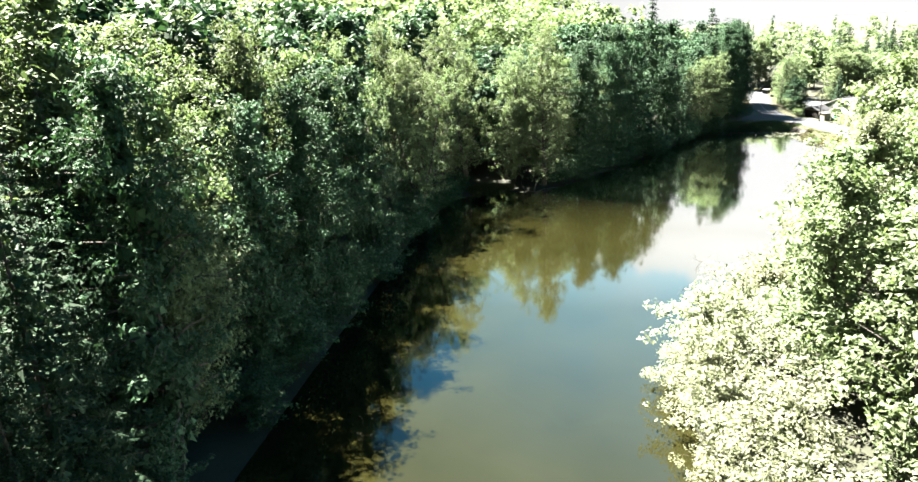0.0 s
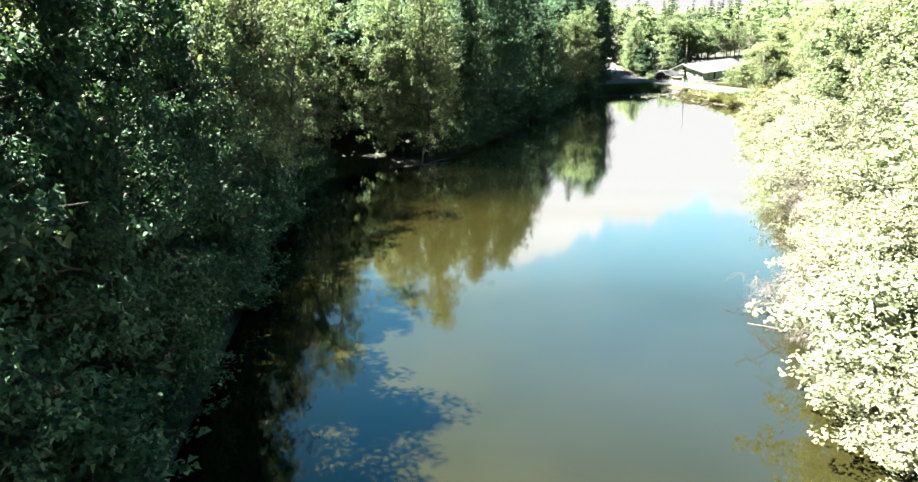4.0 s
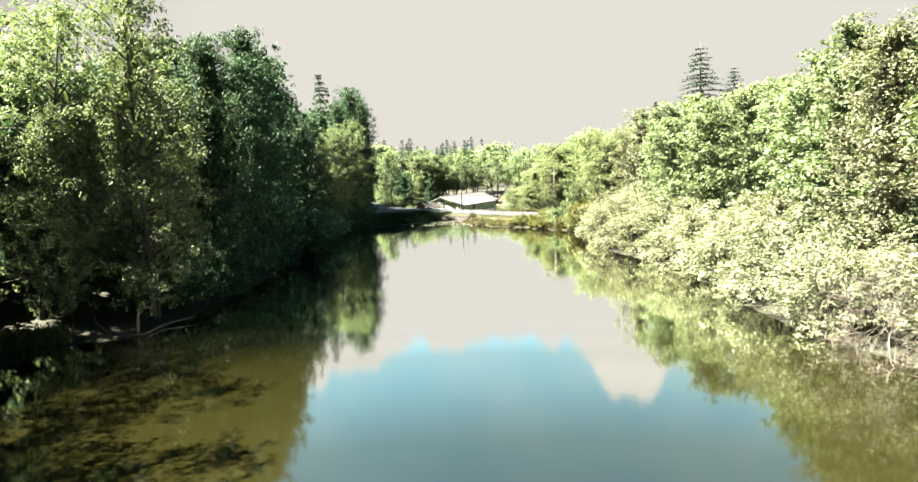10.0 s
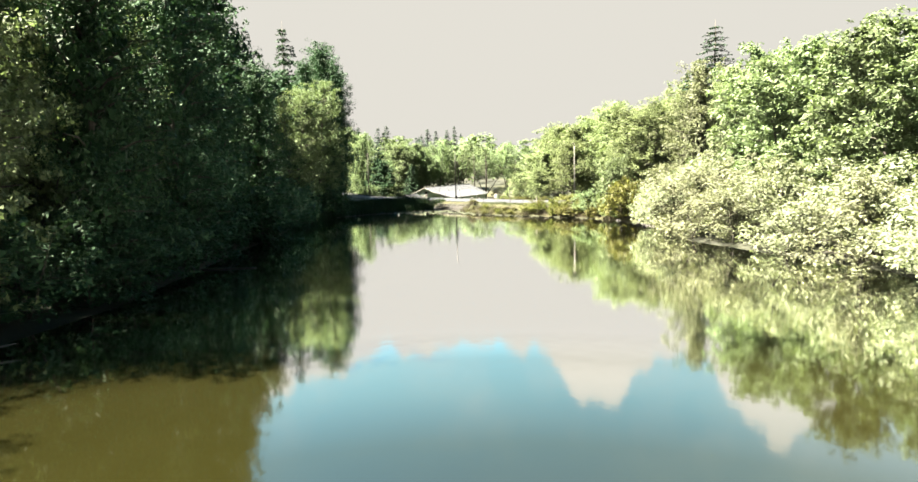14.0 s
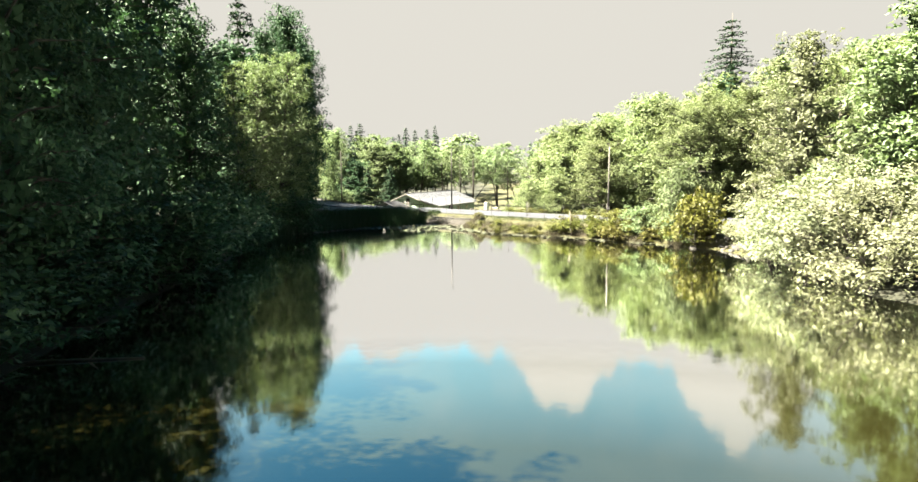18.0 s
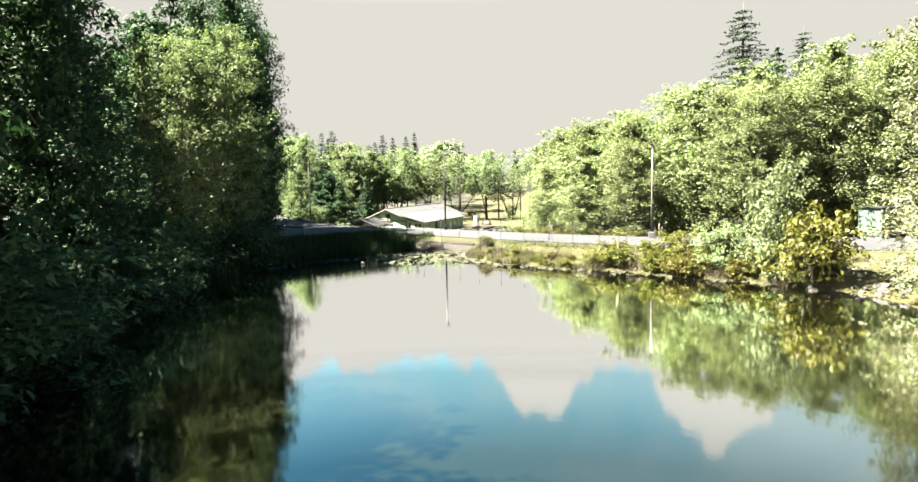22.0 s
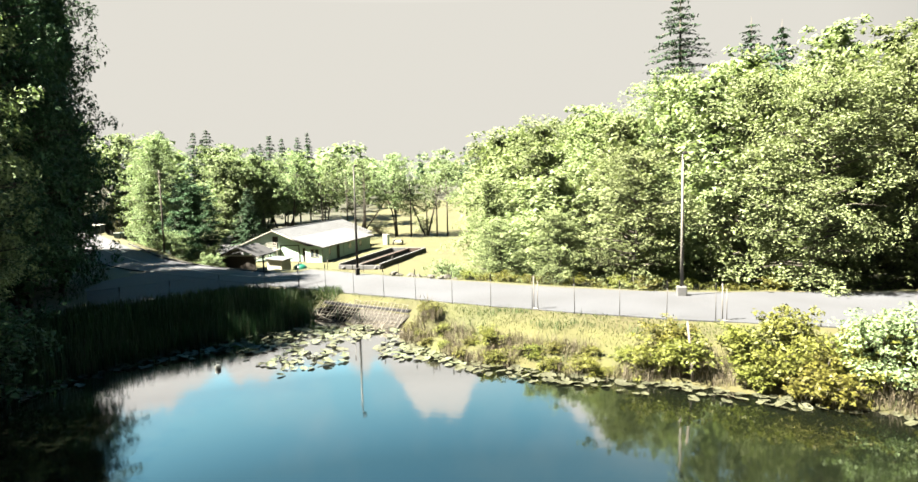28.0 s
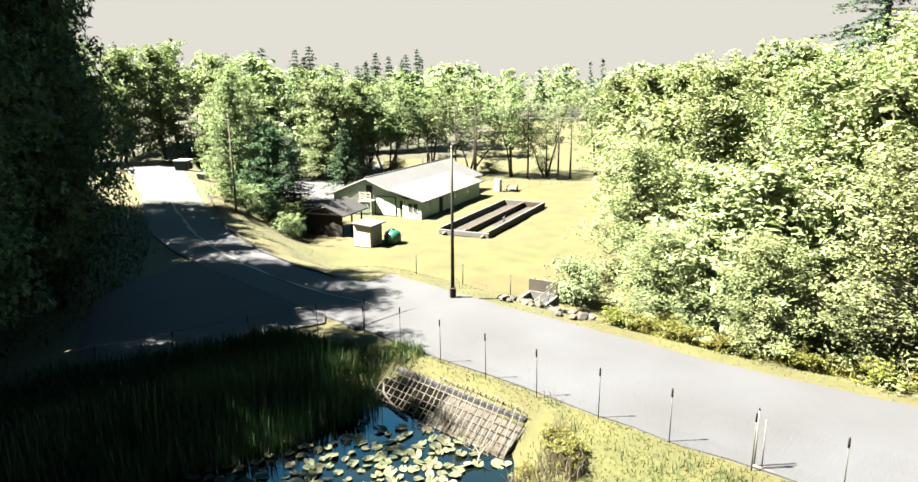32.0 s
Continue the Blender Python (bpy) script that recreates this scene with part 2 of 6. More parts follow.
M = {}
M["water"] = water_material()
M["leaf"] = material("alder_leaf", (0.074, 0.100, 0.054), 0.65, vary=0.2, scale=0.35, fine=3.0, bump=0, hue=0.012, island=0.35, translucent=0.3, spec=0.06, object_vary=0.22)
# alder leaf shifted warmer, so the wood below the dam looks sunlit
M["leaf_warm"] = material("warm_lit_alder_leaf", (0.078, 0.098, 0.050), 0.65, vary=0.2, scale=0.35, fine=3.0, bump=0, hue=0.012, island=0.35, translucent=0.3, spec=0.06, object_vary=0.22)
# alder leaf darkened, with the left bank's shade put into its colour
M["leaf_shaded"] = material("shaded_alder_leaf", (0.0205, 0.044, 0.0235), 0.65, vary=0.2, scale=0.35, fine=3.0, bump=0, hue=0.010, island=0.35, translucent=0.14, spec=0.06, object_vary=0.22)
# willow colour, also put on alders to make them look sunlit
M["leaf_pale"] = material("willow_and_lit_alder_leaf", (0.083, 0.093, 0.060), 0.65, vary=0.2, scale=0.5, fine=3.0, bump=0, hue=0.02, island=0.35, translucent=0.26, spec=0.06, object_vary=0.2)
M["leaf_yellow"] = material("bramble_leaf", (0.046, 0.05, 0.011), 0.5, vary=0.2, scale=0.6, fine=3.0, bump=0, hue=0.02, island=0.4, translucent=0.3, spec=0.12, object_vary=0.2)
M["needle"] = material("conifer_needle", (0.015, 0.030, 0.0165), 0.7, vary=0.25, scale=0.4, fine=4.0, bump=0, hue=0.012, island=0.35, translucent=0.08, spec=0.05, object_vary=0.2)
M["bark"] = material("grey_bark", (0.026, 0.0235, 0.02), 0.9, vary=0.35, scale=1.2, fine=9.0, bump=0.5, object_vary=0.2)
M["dead"] = material("bleached_twig", (0.055, 0.049, 0.043), 0.85, vary=0.25, scale=1.0, fine=8.0, bump=0.2, island=0.3)
M["ground"] = material("meadow_ground", (0.0155, 0.0188, 0.0034), 0.95, vary=0.3, scale=0.35, fine=5.0, bump=0.5, second=(0.0195, 0.0168, 0.0046), second_scale=0.12)
M["forest_floor"] = material("forest_floor", (0.00816, 0.00952, 0.00476), 0.95, vary=0.35, scale=0.3, fine=4.0, bump=0.5)
M["dark_asphalt"] = material("dark_asphalt", (0.0052, 0.0064, 0.0098), 0.92, vary=0.25, scale=0.3, fine=12.0, bump=0.3, second=(0.0072, 0.0086, 0.0122), second_scale=0.25)
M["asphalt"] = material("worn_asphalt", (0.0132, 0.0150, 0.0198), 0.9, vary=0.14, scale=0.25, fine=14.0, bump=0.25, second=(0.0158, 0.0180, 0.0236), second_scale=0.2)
M["paint"] = material("road_paint", (0.075, 0.073, 0.068), 0.7, vary=0.3, scale=2.0, fine=25.0)
M["concrete"] = material("weathered_concrete", (0.034, 0.036, 0.040), 0.9, vary=0.25, scale=0.6, fine=12.0, bump=0.3)
M["apron_concrete"] = material("dark_apron_concrete", (0.0125, 0.0118, 0.0105), 0.9, vary=0.35, scale=1.2, fine=12.0, bump=0.3)
M["rock"] = material("bank_rock", (0.024, 0.0232, 0.0215), 0.9, vary=0.3, scale=1.2, fine=9.0, bump=0.5, object_vary=0.3)
M["reed"] = material("cattail_blade", (0.0052, 0.0215, 0.0075), 0.6, vary=0.2, scale=0.3, fine=3.0, bump=0, island=0.4, translucent=0.25)
M["dry"] = material("dry_grass", (0.03, 0.0255, 0.0165), 0.8, vary=0.2, scale=0.4, fine=3.0, bump=0, island=0.35, translucent=0.2)
M["grass"] = material("green_grass", (0.025, 0.033, 0.006), 0.7, vary=0.2, scale=0.4, fine=3.0, bump=0, island=0.4, translucent=0.25)
M["lush"] = material("lush_grass", (0.0115, 0.0245, 0.0042), 0.7, vary=0.2, scale=0.4, fine=3.0, bump=0, island=0.4, translucent=0.25)
# near-black, stands for the shade below the rack bars
M["shade_plate"] = material("black_shade_plate", (0.0012, 0.0012, 0.0010), 0.95, vary=0.3, scale=0.8, fine=8.0, bump=0.2, spec=0.05)
M["pad"] = material("lily_pad_leaf", (0.0240, 0.0280, 0.0165), 0.65, vary=0.2, scale=1.5, fine=8.0, bump=0.1, hue=0.03, object_vary=0.35, island=0.25, spec=0.15)
M["steel"] = material("galvanised_steel", (0.06, 0.058, 0.056), 0.6, metal=0.0, vary=0.15, scale=1.0, fine=15.0, bump=0.05)
M["rail"] = material("galvanised_fence_rail", (0.034, 0.036, 0.040), 0.8, vary=0.15, scale=1.0, fine=12.0, bump=0.05)
M["post"] = material("dull_fence_post", (0.024, 0.024, 0.025), 0.7, vary=0.2, scale=1.0, fine=12.0, bump=0.05)
M["rack"] = material("rust_stained_rack_bar", (0.042, 0.039, 0.036), 0.6, metal=0.2, vary=0.3, scale=1.5, fine=14.0, bump=0.2)
M["dark_metal"] = material("dark_painted_pole", (0.0075, 0.007, 0.0068), 0.55, metal=0.4, vary=0.2, scale=0.8, fine=10.0, bump=0.1)
M["white_wall"] = material("pale_green_white_siding", (0.23, 0.32, 0.28), 0.7, vary=0.08, scale=0.7, fine=10.0, bump=0.1)
M["trim"] = material("white_trim", (0.16, 0.158, 0.148), 0.6, vary=0.08, scale=1.0, fine=10.0, bump=0.05)
M["roof"] = material("pale_metal_roof", (0.036, 0.038, 0.043), 0.6, vary=0.1, scale=0.3, fine=8.0, bump=0.1)
# lowered so the open shed's roof carries the tree shade in its colour
M["dark_shaded"] = material("dark_shaded_surface", (0.0045, 0.0052, 0.0080), 0.95, vary=0.25, scale=0.5, fine=9.0, bump=0.3)
M["dark_wood"] = material("dark_weathered_board", (0.0085, 0.007, 0.006), 0.85, vary=0.3, scale=0.8, fine=10.0, bump=0.3)
M["glass"] = material("dark_window_glass", (0.0204, 0.0272, 0.0306), 0.08, vary=0.1, scale=0.5, fine=4.0, bump=0, spec=0.8)
M["teal"] = material("teal_polyethylene", (0.002, 0.045, 0.030), 0.35, vary=0.1, scale=0.8, fine=6.0, bump=0.03, spec=0.5)
M["bin"] = material("dark_green_steel", (0.00816, 0.01632, 0.01224), 0.5, metal=0.2, vary=0.2, scale=1.0, fine=9.0)
M["pipe"] = material("grey_raceway_steel", (0.024, 0.0222, 0.0205), 0.6, metal=0.2, vary=0.3, scale=0.8, fine=10.0)
M["shed_green"] = material("weathered_green_board", (0.035, 0.06, 0.05), 0.8, vary=0.2, scale=0.8, fine=10.0)
M["rust"] = material("rusty_red_plank", (0.017, 0.01, 0.008), 0.85, vary=0.3, scale=0.8, fine=10.0)

# ---- mesh helpers ----
def part(name, bm, mat, parent=None, label="", smooth=False):
    me = bpy.data.meshes.new(name)
    bm.normal_update()
    bm.to_mesh(me)
    bm.free()
    me.materials.append(mat)
    if smooth:
        me.polygons.foreach_set("use_smooth", [True] * len(me.polygons))
    ob = new(name, me)
    if parent:
        ob.parent = parent
    if label:
        ob["label"] = label
    return ob


def raw(name, verts, faces, mat, parent=None, smooth=False):
    me = bpy.data.meshes.new(name)
    me.from_pydata(verts, [], faces)
    me.materials.append(mat)
    if smooth:
        me.polygons.foreach_set("use_smooth", [True] * len(me.polygons))
    ob = new(name, me)
    if parent:
        ob.parent = parent
    return ob


def thing(name, x, y, z, turn=0.0, label="", category="", group="", kind=""):
    ob = new(name)
    ob.empty_display_size = 0.2
    ob.matrix_world = pose(x, y, z, 0, 0, turn)
    return tagged(ob, label, category, group, kind)


def box(bm, lo, hi, bevel=0.0, m=None):
    r = bmesh.ops.create_cube(bm, size=1.0)
    vs = r["verts"]
    c = [(a + b) / 2 for a, b in zip(lo, hi)]
    s = [max(b - a, 1e-4) for a, b in zip(lo, hi)]
    for v in vs:
        v.co = Vector((v.co.x * s[0] + c[0], v.co.y * s[1] + c[1], v.co.z * s[2] + c[2]))
    if bevel:
        es = list({e for v in vs for e in v.link_edges})
        r = bmesh.ops.bevel(bm, geom=es, offset=bevel, segments=1, affect="EDGES")
        vs = list({v for f in r["faces"] for v in f.verts} | {v for v in vs if v.is_valid})
    if m is not None:
        bmesh.ops.transform(bm, matrix=m, verts=vs)
    return vs


def boxed(name, lo, hi, mat, parent=None, bevel=0.01, label="", m=None):
    bm = bmesh.new()
    box(bm, lo, hi, bevel, m)
    return part(name, bm, mat, parent, label)


def tube_data(points, radii, sides=6, cap=True):
    """Verts and faces of a tapered tube along points."""
    pts = [Vector(p) for p in points]
    verts, faces = [], []
    for k, p in enumerate(pts):
        d = (pts[min(k + 1, len(pts) - 1)] - pts[max(k - 1, 0)]).normalized()
        a = d.orthogonal().normalized()
        if k:
            a = (pa - d * pa.dot(d)).normalized()
        pa = a
        b = d.cross(a)
        for s in range(sides):
            w = 2 * math.pi * s / sides
            verts.append(tuple(p + (a * math.cos(w) + b * math.sin(w)) * radii[k]))
    for k in range(len(pts) - 1):
        for s in range(sides):
            t = (s + 1) % sides
            faces.append((k * sides + s, k * sides + t, (k + 1) * sides + t, (k + 1) * sides + s))
    if cap:
        faces.append(tuple(reversed(range(sides))))
        faces.append(tuple(range((len(pts) - 1) * sides, len(pts) * sides)))
    return verts, faces


def tube(name, points, radii, mat, parent=None, sides=8, label=""):
    if isinstance(radii, (int, float)):
        radii = [radii] * len(points)
    v, f = tube_data(points, radii, sides)
    ob = raw(name, v, f, mat, parent, smooth=sides > 5)
    if label:
        ob["label"] = label
    return ob


class Pile:
    """Gathers verts and faces of many small pieces for one mesh."""
    def __init__(self):
        self.v, self.f = [], []

    def add(self, verts, faces):
        n = len(self.v)
        self.v.extend(verts)
        self.f.extend(tuple(i + n for i in f) for f in faces)


# ---- plan ----
LEFT_SHORE = [(-22, -60), (-21, -20), (-19, 10), (-16, 36), (-13, 55), (-9.5, 74), (-6.5, 92), (-1, 112), (6, 116.5), (14.4, 114.2), (25, 122.3), (42, 141.3), (50, 149.5), (62, 164), (70, 167), (78, 167), (82, 165.6), (86.0, 165.4)]
RIGHT_SHORE = [(88.15, 166.0), (88.15, 158.7), (86.5, 157.6), (85.0, 156.0), (83.3, 151.5), (83.6, 145.5), (84.4, 140.5), (84.4, 133), (83.8, 125.6), (78.4, 118.8), (68.2, 111), (60.3, 94.5), (52, 88.5), (44.3, 79.2), (40, 69.5), (29, 59), (21.5, 51.5), (17.4, 40.5), (16.2, 30), (16, 5), (18, -60)]
LAKE = np.array(LEFT_SHORE + RIGHT_SHORE, float)
DAM_ROAD = [(94.0, 176, 3.9), (93.9, 165, 3.7), (93.9, 155, 3.8), (94.6, 146, 4.0), (98.5, 133, 5.2), (106, 120, 5.0), (118, 106, 4.5), (135, 92, 4.5), (165, 75, 4.5)]
HILL_ROAD = [(91.6, 170, 3.6), (90.6, 178, 4.2), (90.6, 187, 4.2), (94.0, 198, 4.0), (98.8, 209, 3.9), (103.4, 219.5, 3.8), (107.8, 230, 3.7), (111.8, 240, 3.6), (114.0, 250, 3.6), (112.5, 262, 3.6), (105, 278, 3.6), (90, 300, 3.6)]
PULLOUT = np.array([(79.0, 175.6), (89.5, 172.0), (92, 182), (93, 197), (90.5, 195), (87.5, 190), (83.5, 182.5)], float)
HILL_LANE = [(92.6, 170, 2.6), (92.9, 178, 2.5), (93.0, 187, 2.35), (95.1, 198, 2.75), (99.3, 209, 2.9), (103.7, 219.5, 3.0), (107.8, 230, 3.4)] + HILL_ROAD[7:]
DARK_PAVING = [(79.0, 175.6), (89.5, 172.0), (92.4, 175.5), (92.4, 188.5), (90.4, 189.4), (88.8, 188.0), (86.0, 187.4), (83.1, 184.6), (80.6, 180.0)]
CREST, YARD = 1.25, -2.8


def signed(poly, X, Y):
    """Distance of points to a polygon, negative inside."""
    best, inside = np.full(X.shape, 1e9), np.zeros(X.shape, bool)
    n = len(poly)
    for k in range(n):
        ax, ay = poly[k]
        bx, by = poly[(k + 1) % n]
        dx, dy = bx - ax, by - ay
        t = np.clip(((X - ax) * dx + (Y - ay) * dy) / (dx * dx + dy * dy), 0, 1)
        best = np.minimum(best, np.hypot(X - ax - t * dx, Y - ay - t * dy))
        cross = ((ay > Y) != (by > Y)) & (X < (bx - ax) * (Y - ay) / (by - ay + 1e-12) + ax)
        inside ^= cross
    return np.where(inside, -best, best)


def to_line(line, X, Y):
    """Distance past the edge of a strip of varying half width."""
    best = np.full(X.shape, 1e9)
    for (ax, ay, aw), (bx, by, bw) in zip(line, line[1:]):
        dx, dy = bx - ax, by - ay
        t = np.clip(((X - ax) * dx + (Y - ay) * dy) / (dx * dx + dy * dy), 0, 1)
        best = np.minimum(best, np.hypot(X - ax - t * dx, Y - ay - t * dy) - (aw + t * (bw - aw)))
    return best


def step(v, a, b):
    t = np.clip((v - a) / (b - a), 0, 1)
    return t * t * (3 - 2 * t)


def paved(X, Y):
    return np.minimum(np.minimum(to_line(DAM_ROAD, X, Y), to_line(HILL_ROAD, X, Y)), signed(PULLOUT, X, Y))


def east_of_road(X, Y):
    """How far a point lies beyond the far side of the dam road and the hill road."""
    ys = np.array([-400, 92, 106, 120, 133, 146, 176, 187, 198, 209, 221, 233, 247, 270, 300, 900], float)
    xs = np.array([300, 135, 118, 106, 98.5, 94.6, 92, 91, 94, 99, 105, 112, 121, 136, 160, 560], float)
    return X - np.interp(Y, ys, xs)


def height(X, Y):
    X, Y = np.asarray(X, float), np.asarray(Y, float)
    d, r, e = signed(LAKE, X, Y), paved(X, Y), east_of_road(X, Y)
    hill = 0.6 + 0.10 * np.clip(d, 0, 60) * step(d, 2, 14)
    down = YARD + 0.04 * np.clip(np.hypot(X - 130, Y - 195) - 60, 0, 200) * 1.0
    down = np.where(Y < 160, np.maximum(down, 0.3 - 0.04 * (Y - 90) + 0.06 * np.clip(X - 108, 0, 150)), down)
    wild = np.where(e > 0, down, hill)
    near = step(r, 0.4, np.where(e > 0, 10.0, 22.0))
    z = CREST * (1 - near) + wild * near
    bank = step(d, 0.0, np.where((X > 86) & (Y > 155) & (Y < 169), 1.6, 3.2))
    z = np.where(d > 0, z * bank + 0.015 * (1 - bank), -0.02 - 1.4 * step(-d, 0, 4))
    z = z - 0.06 * (1 - step(r, -0.2, 0.5))
    lumps = 0.12 * np.sin(X * 0.7 + 1.3 * np.sin(Y * 0.31)) * np.sin(Y * 0.63 + 0.9 * np.sin(X * 0.41)) * step(r, 0.5, 4) * step(d, 1, 5)
    return z + lumps


def ground_z(x, y):
    return float(height(np.array([x]), np.array([y]))[0])


def lines(lo, hi, fine, far):
    out = list(np.arange(lo, hi + 0.01, fine))
    s, a, b = fine, lo, hi
    while b < far:
        s *= 1.35
        a, b = a - s, b + s
        out = [a] + out + [b]
    return np.array(out)


# ---- ground, water, roads ----
def far_field(X, Y):
    """The pale open field that shows between the stems behind the yard."""
    along, across = (X - 140) * 0.83 + (Y - 203) * 0.56, (X - 140) * 0.56 - (Y - 203) * 0.83
    return (along > 0) & (along < 150) & (across > -8) & (across < 30 + 0.10 * along)


def build_ground():
    gx, gy = lines(-70, 190, 1.9, 2500), lines(-20, 280, 1.9, 2500)
    X, Y = np.meshgrid(gx, gy)
    Z = height(X, Y)
    nx, ny = len(gx), len(gy)
    verts = np.column_stack([X.ravel(), Y.ravel(), Z.ravel()])
    i = (np.arange(ny - 1)[:, None] * nx + np.arange(nx - 1)[None, :]).ravel()
    faces = np.column_stack([i, i + 1, i + nx + 1, i + nx])
    ob = raw("ground", verts.tolist(), faces.tolist(), M["ground"], smooth=True)
    ob.data.materials.append(M["forest_floor"])
    C = verts[faces].mean(axis=1)
    d, r, e = signed(LAKE, C[:, 0], C[:, 1]), paved(C[:, 0], C[:, 1]), east_of_road(C[:, 0], C[:, 1])
    woods = ((e < 0) & (r > 4.5) & ~((C[:, 0] > 80) & (C[:, 1] > 119) & (C[:, 1] < 172))) | ((e > 9) & (C[:, 1] < 164)) | (np.hypot(C[:, 0] - 130, C[:, 1] - 205) > 62) & (e > 8) & ~far_field(C[:, 0], C[:, 1])
    ob.data.polygons.foreach_set("material_index", woods.astype(int))
    tagged(ob, "sloping dry meadow and dark forest floor round a pond", "ground", kind="structure")
    w = raw("water", [(x, y, 0.0) for x, y in LAKE.tolist()], [tuple(reversed(range(len(LAKE))))], M["water"])
    if w.data.polygons[0].normal.z < 0:
        w.data.flip_normals()
    tagged(w, "still murky green-brown pond water mirroring the sky", "water", kind="structure")


def ribbon(name, line, z, mat, label, step_len=1.5, crown=0.05, category="road"):
    pts = []
    for (ax, ay, aw), (bx, by, bw) in zip(line, line[1:]):
        n = max(1, int(math.hypot(bx - ax, by - ay) / step_len))
        pts += [(ax + (bx - ax) * k / n, ay + (by - ay) * k / n, aw + (bw - aw) * k / n) for k in range(n)]
    pts.append(line[-1])
    P = np.array(pts, float)
    for _ in range(6):
        P[1:-1] = (P[:-2] + 2 * P[1:-1] + P[2:]) / 4
    T = np.gradient(P[:, :2], axis=0)
    T /= np.linalg.norm(T, axis=1)[:, None]
    Nn = np.column_stack([T[:, 1], -T[:, 0]])
    verts, faces, cols = [], [], [-1, -0.5, 0, 0.5, 1]
    rng = random.Random(len(pts))
    for p, n in zip(P, Nn):
        for c in cols:
            w = p[2] * c + (rng.uniform(-0.12, 0.12) if abs(c) == 1 else 0)
            verts.append((p[0] + n[0] * w, p[1] + n[1] * w, z + crown * (1 - c * c)))
    m = len(cols)
    for k in range(len(P) - 1):
        for j in range(m - 1):
            faces.append((k * m + j, k * m + j + 1, (k + 1) * m + j + 1, (k + 1) * m + j))
    # skirt gives the slab its thickness
    for j in (0, m - 1):
        base = len(verts)
        for k in range(len(P)):
            x, y, zz = verts[k * m + j]
            verts.append((x, y, zz - 0.25))
        for k in range(len(P) - 1):
            faces.append((k * m + j, (k + 1) * m + j, base + k + 1, base + k))
    return tagged(raw(name, verts, faces, mat, smooth=False), label, category, kind="structure")


def build_roads():
    ribbon("road_1", DAM_ROAD, CREST + 0.03, M["asphalt"], "pale sun-bleached asphalt road along the dam crest")
    ribbon("road_2", HILL_LANE, CREST + 0.055, M["asphalt"], "grey asphalt road climbing away past the trees")
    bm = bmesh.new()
    f = bm.faces.new([bm.verts.new((x, y, CREST + 0.02)) for x, y in DARK_PAVING])
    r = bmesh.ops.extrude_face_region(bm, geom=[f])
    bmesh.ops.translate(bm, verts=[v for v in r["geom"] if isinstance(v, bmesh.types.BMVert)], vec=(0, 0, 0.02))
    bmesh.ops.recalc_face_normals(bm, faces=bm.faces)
    tagged(part("pavement", bm, M["dark_asphalt"]), "darker asphalt pull-out beside the road", "pavement", kind="structure")
    ribbon("road_marking", [(93.0, 172, 0.055), (92.2, 176.5, 0.055), (92.2, 180, 0.055), (93.0, 187, 0.085), (94.9, 196.5, 0.085), (98.4, 206, 0.085), (101.1, 214.2, 0.085), (104.0, 221, 0.085)], CREST + 0.13, M["paint"], "worn white centre line", crown=0.0, category="marking")
    ribbon("kerb", [(95.0, 178, 0.11), (95.2, 186.2, 0.11), (98.1, 196.6, 0.11), (102.6, 207.3, 0.11), (107.2, 217.9, 0.11)], CREST + 0.13, M["dark_shaded"], "low dark asphalt kerb along the hill road", crown=0.02, category="kerb")
    lot = [(120, 222, 7), (135, 236, 10), (150, 250, 10), (175, 272, 8)]
    ribbon("parking_lot", lot, YARD + 0.25, M["asphalt"], "pale sunlit gravel lot behind the building", crown=0.1, category="parking lot")


build_ground()
build_roads()

# ---- trees ----
def leaf_cloud(centres, radii, count, size, rng, flat=0.5, aspect=0.75, up=0.75):
    """Many small leaves scattered in flattened clumps; returns verts and triangles."""
    C, R = np.array(centres, float), np.array(radii, float)
    pick = rng.choice(len(C), count, p=R ** 2 / np.sum(R ** 2))
    v = rng.normal(size=(count, 3))
    v /= np.linalg.norm(v, axis=1)[:, None]
    v *= (rng.random(count) ** 0.34)[:, None]
    P = C[pick] + v * R[pick][:, None] * np.array([1, 1, flat])
    nrm = v * np.array([0.75, 0.75, 0.5]) + np.array([0, 0, up]) + rng.normal(size=(count, 3)) * 0.36
    nrm /= np.linalg.norm(nrm, axis=1)[:, None]
    a = np.cross(nrm, rng.normal(size=(count, 3)))
    a /= np.linalg.norm(a, axis=1)[:, None] + 1e-9
    b = np.cross(nrm, a)
    s = size * rng.uniform(0.5, 1.4, count)[:, None]
    w = s * aspect * 0.5
    droop = np.array([0, 0, -0.22]) * s
    V = np.stack([P - a * s * 0.45 + b * w, P - a * s * 0.35 - b * w, P + a * s * 0.6 + droop], axis=1).reshape(-1, 3)
    return V, np.arange(count * 3).reshape(-1, 3)


def mesh_of(name, V, F, mat):
    me = bpy.data.meshes.new(name)
    V, F = np.asarray(V, np.float32), np.asarray(F, np.int32)
    me.vertices.add(len(V))
    me.vertices.foreach_set("co", V.ravel())
    me.loops.add(F.size)
    me.loops.foreach_set("vertex_index", F.ravel())
    me.polygons.add(len(F))
    me.polygons.foreach_set("loop_start", np.arange(0, F.size, F.shape[1], dtype=np.int32))
    me.update(calc_edges=True)
    me.materials.append(mat)
    return me


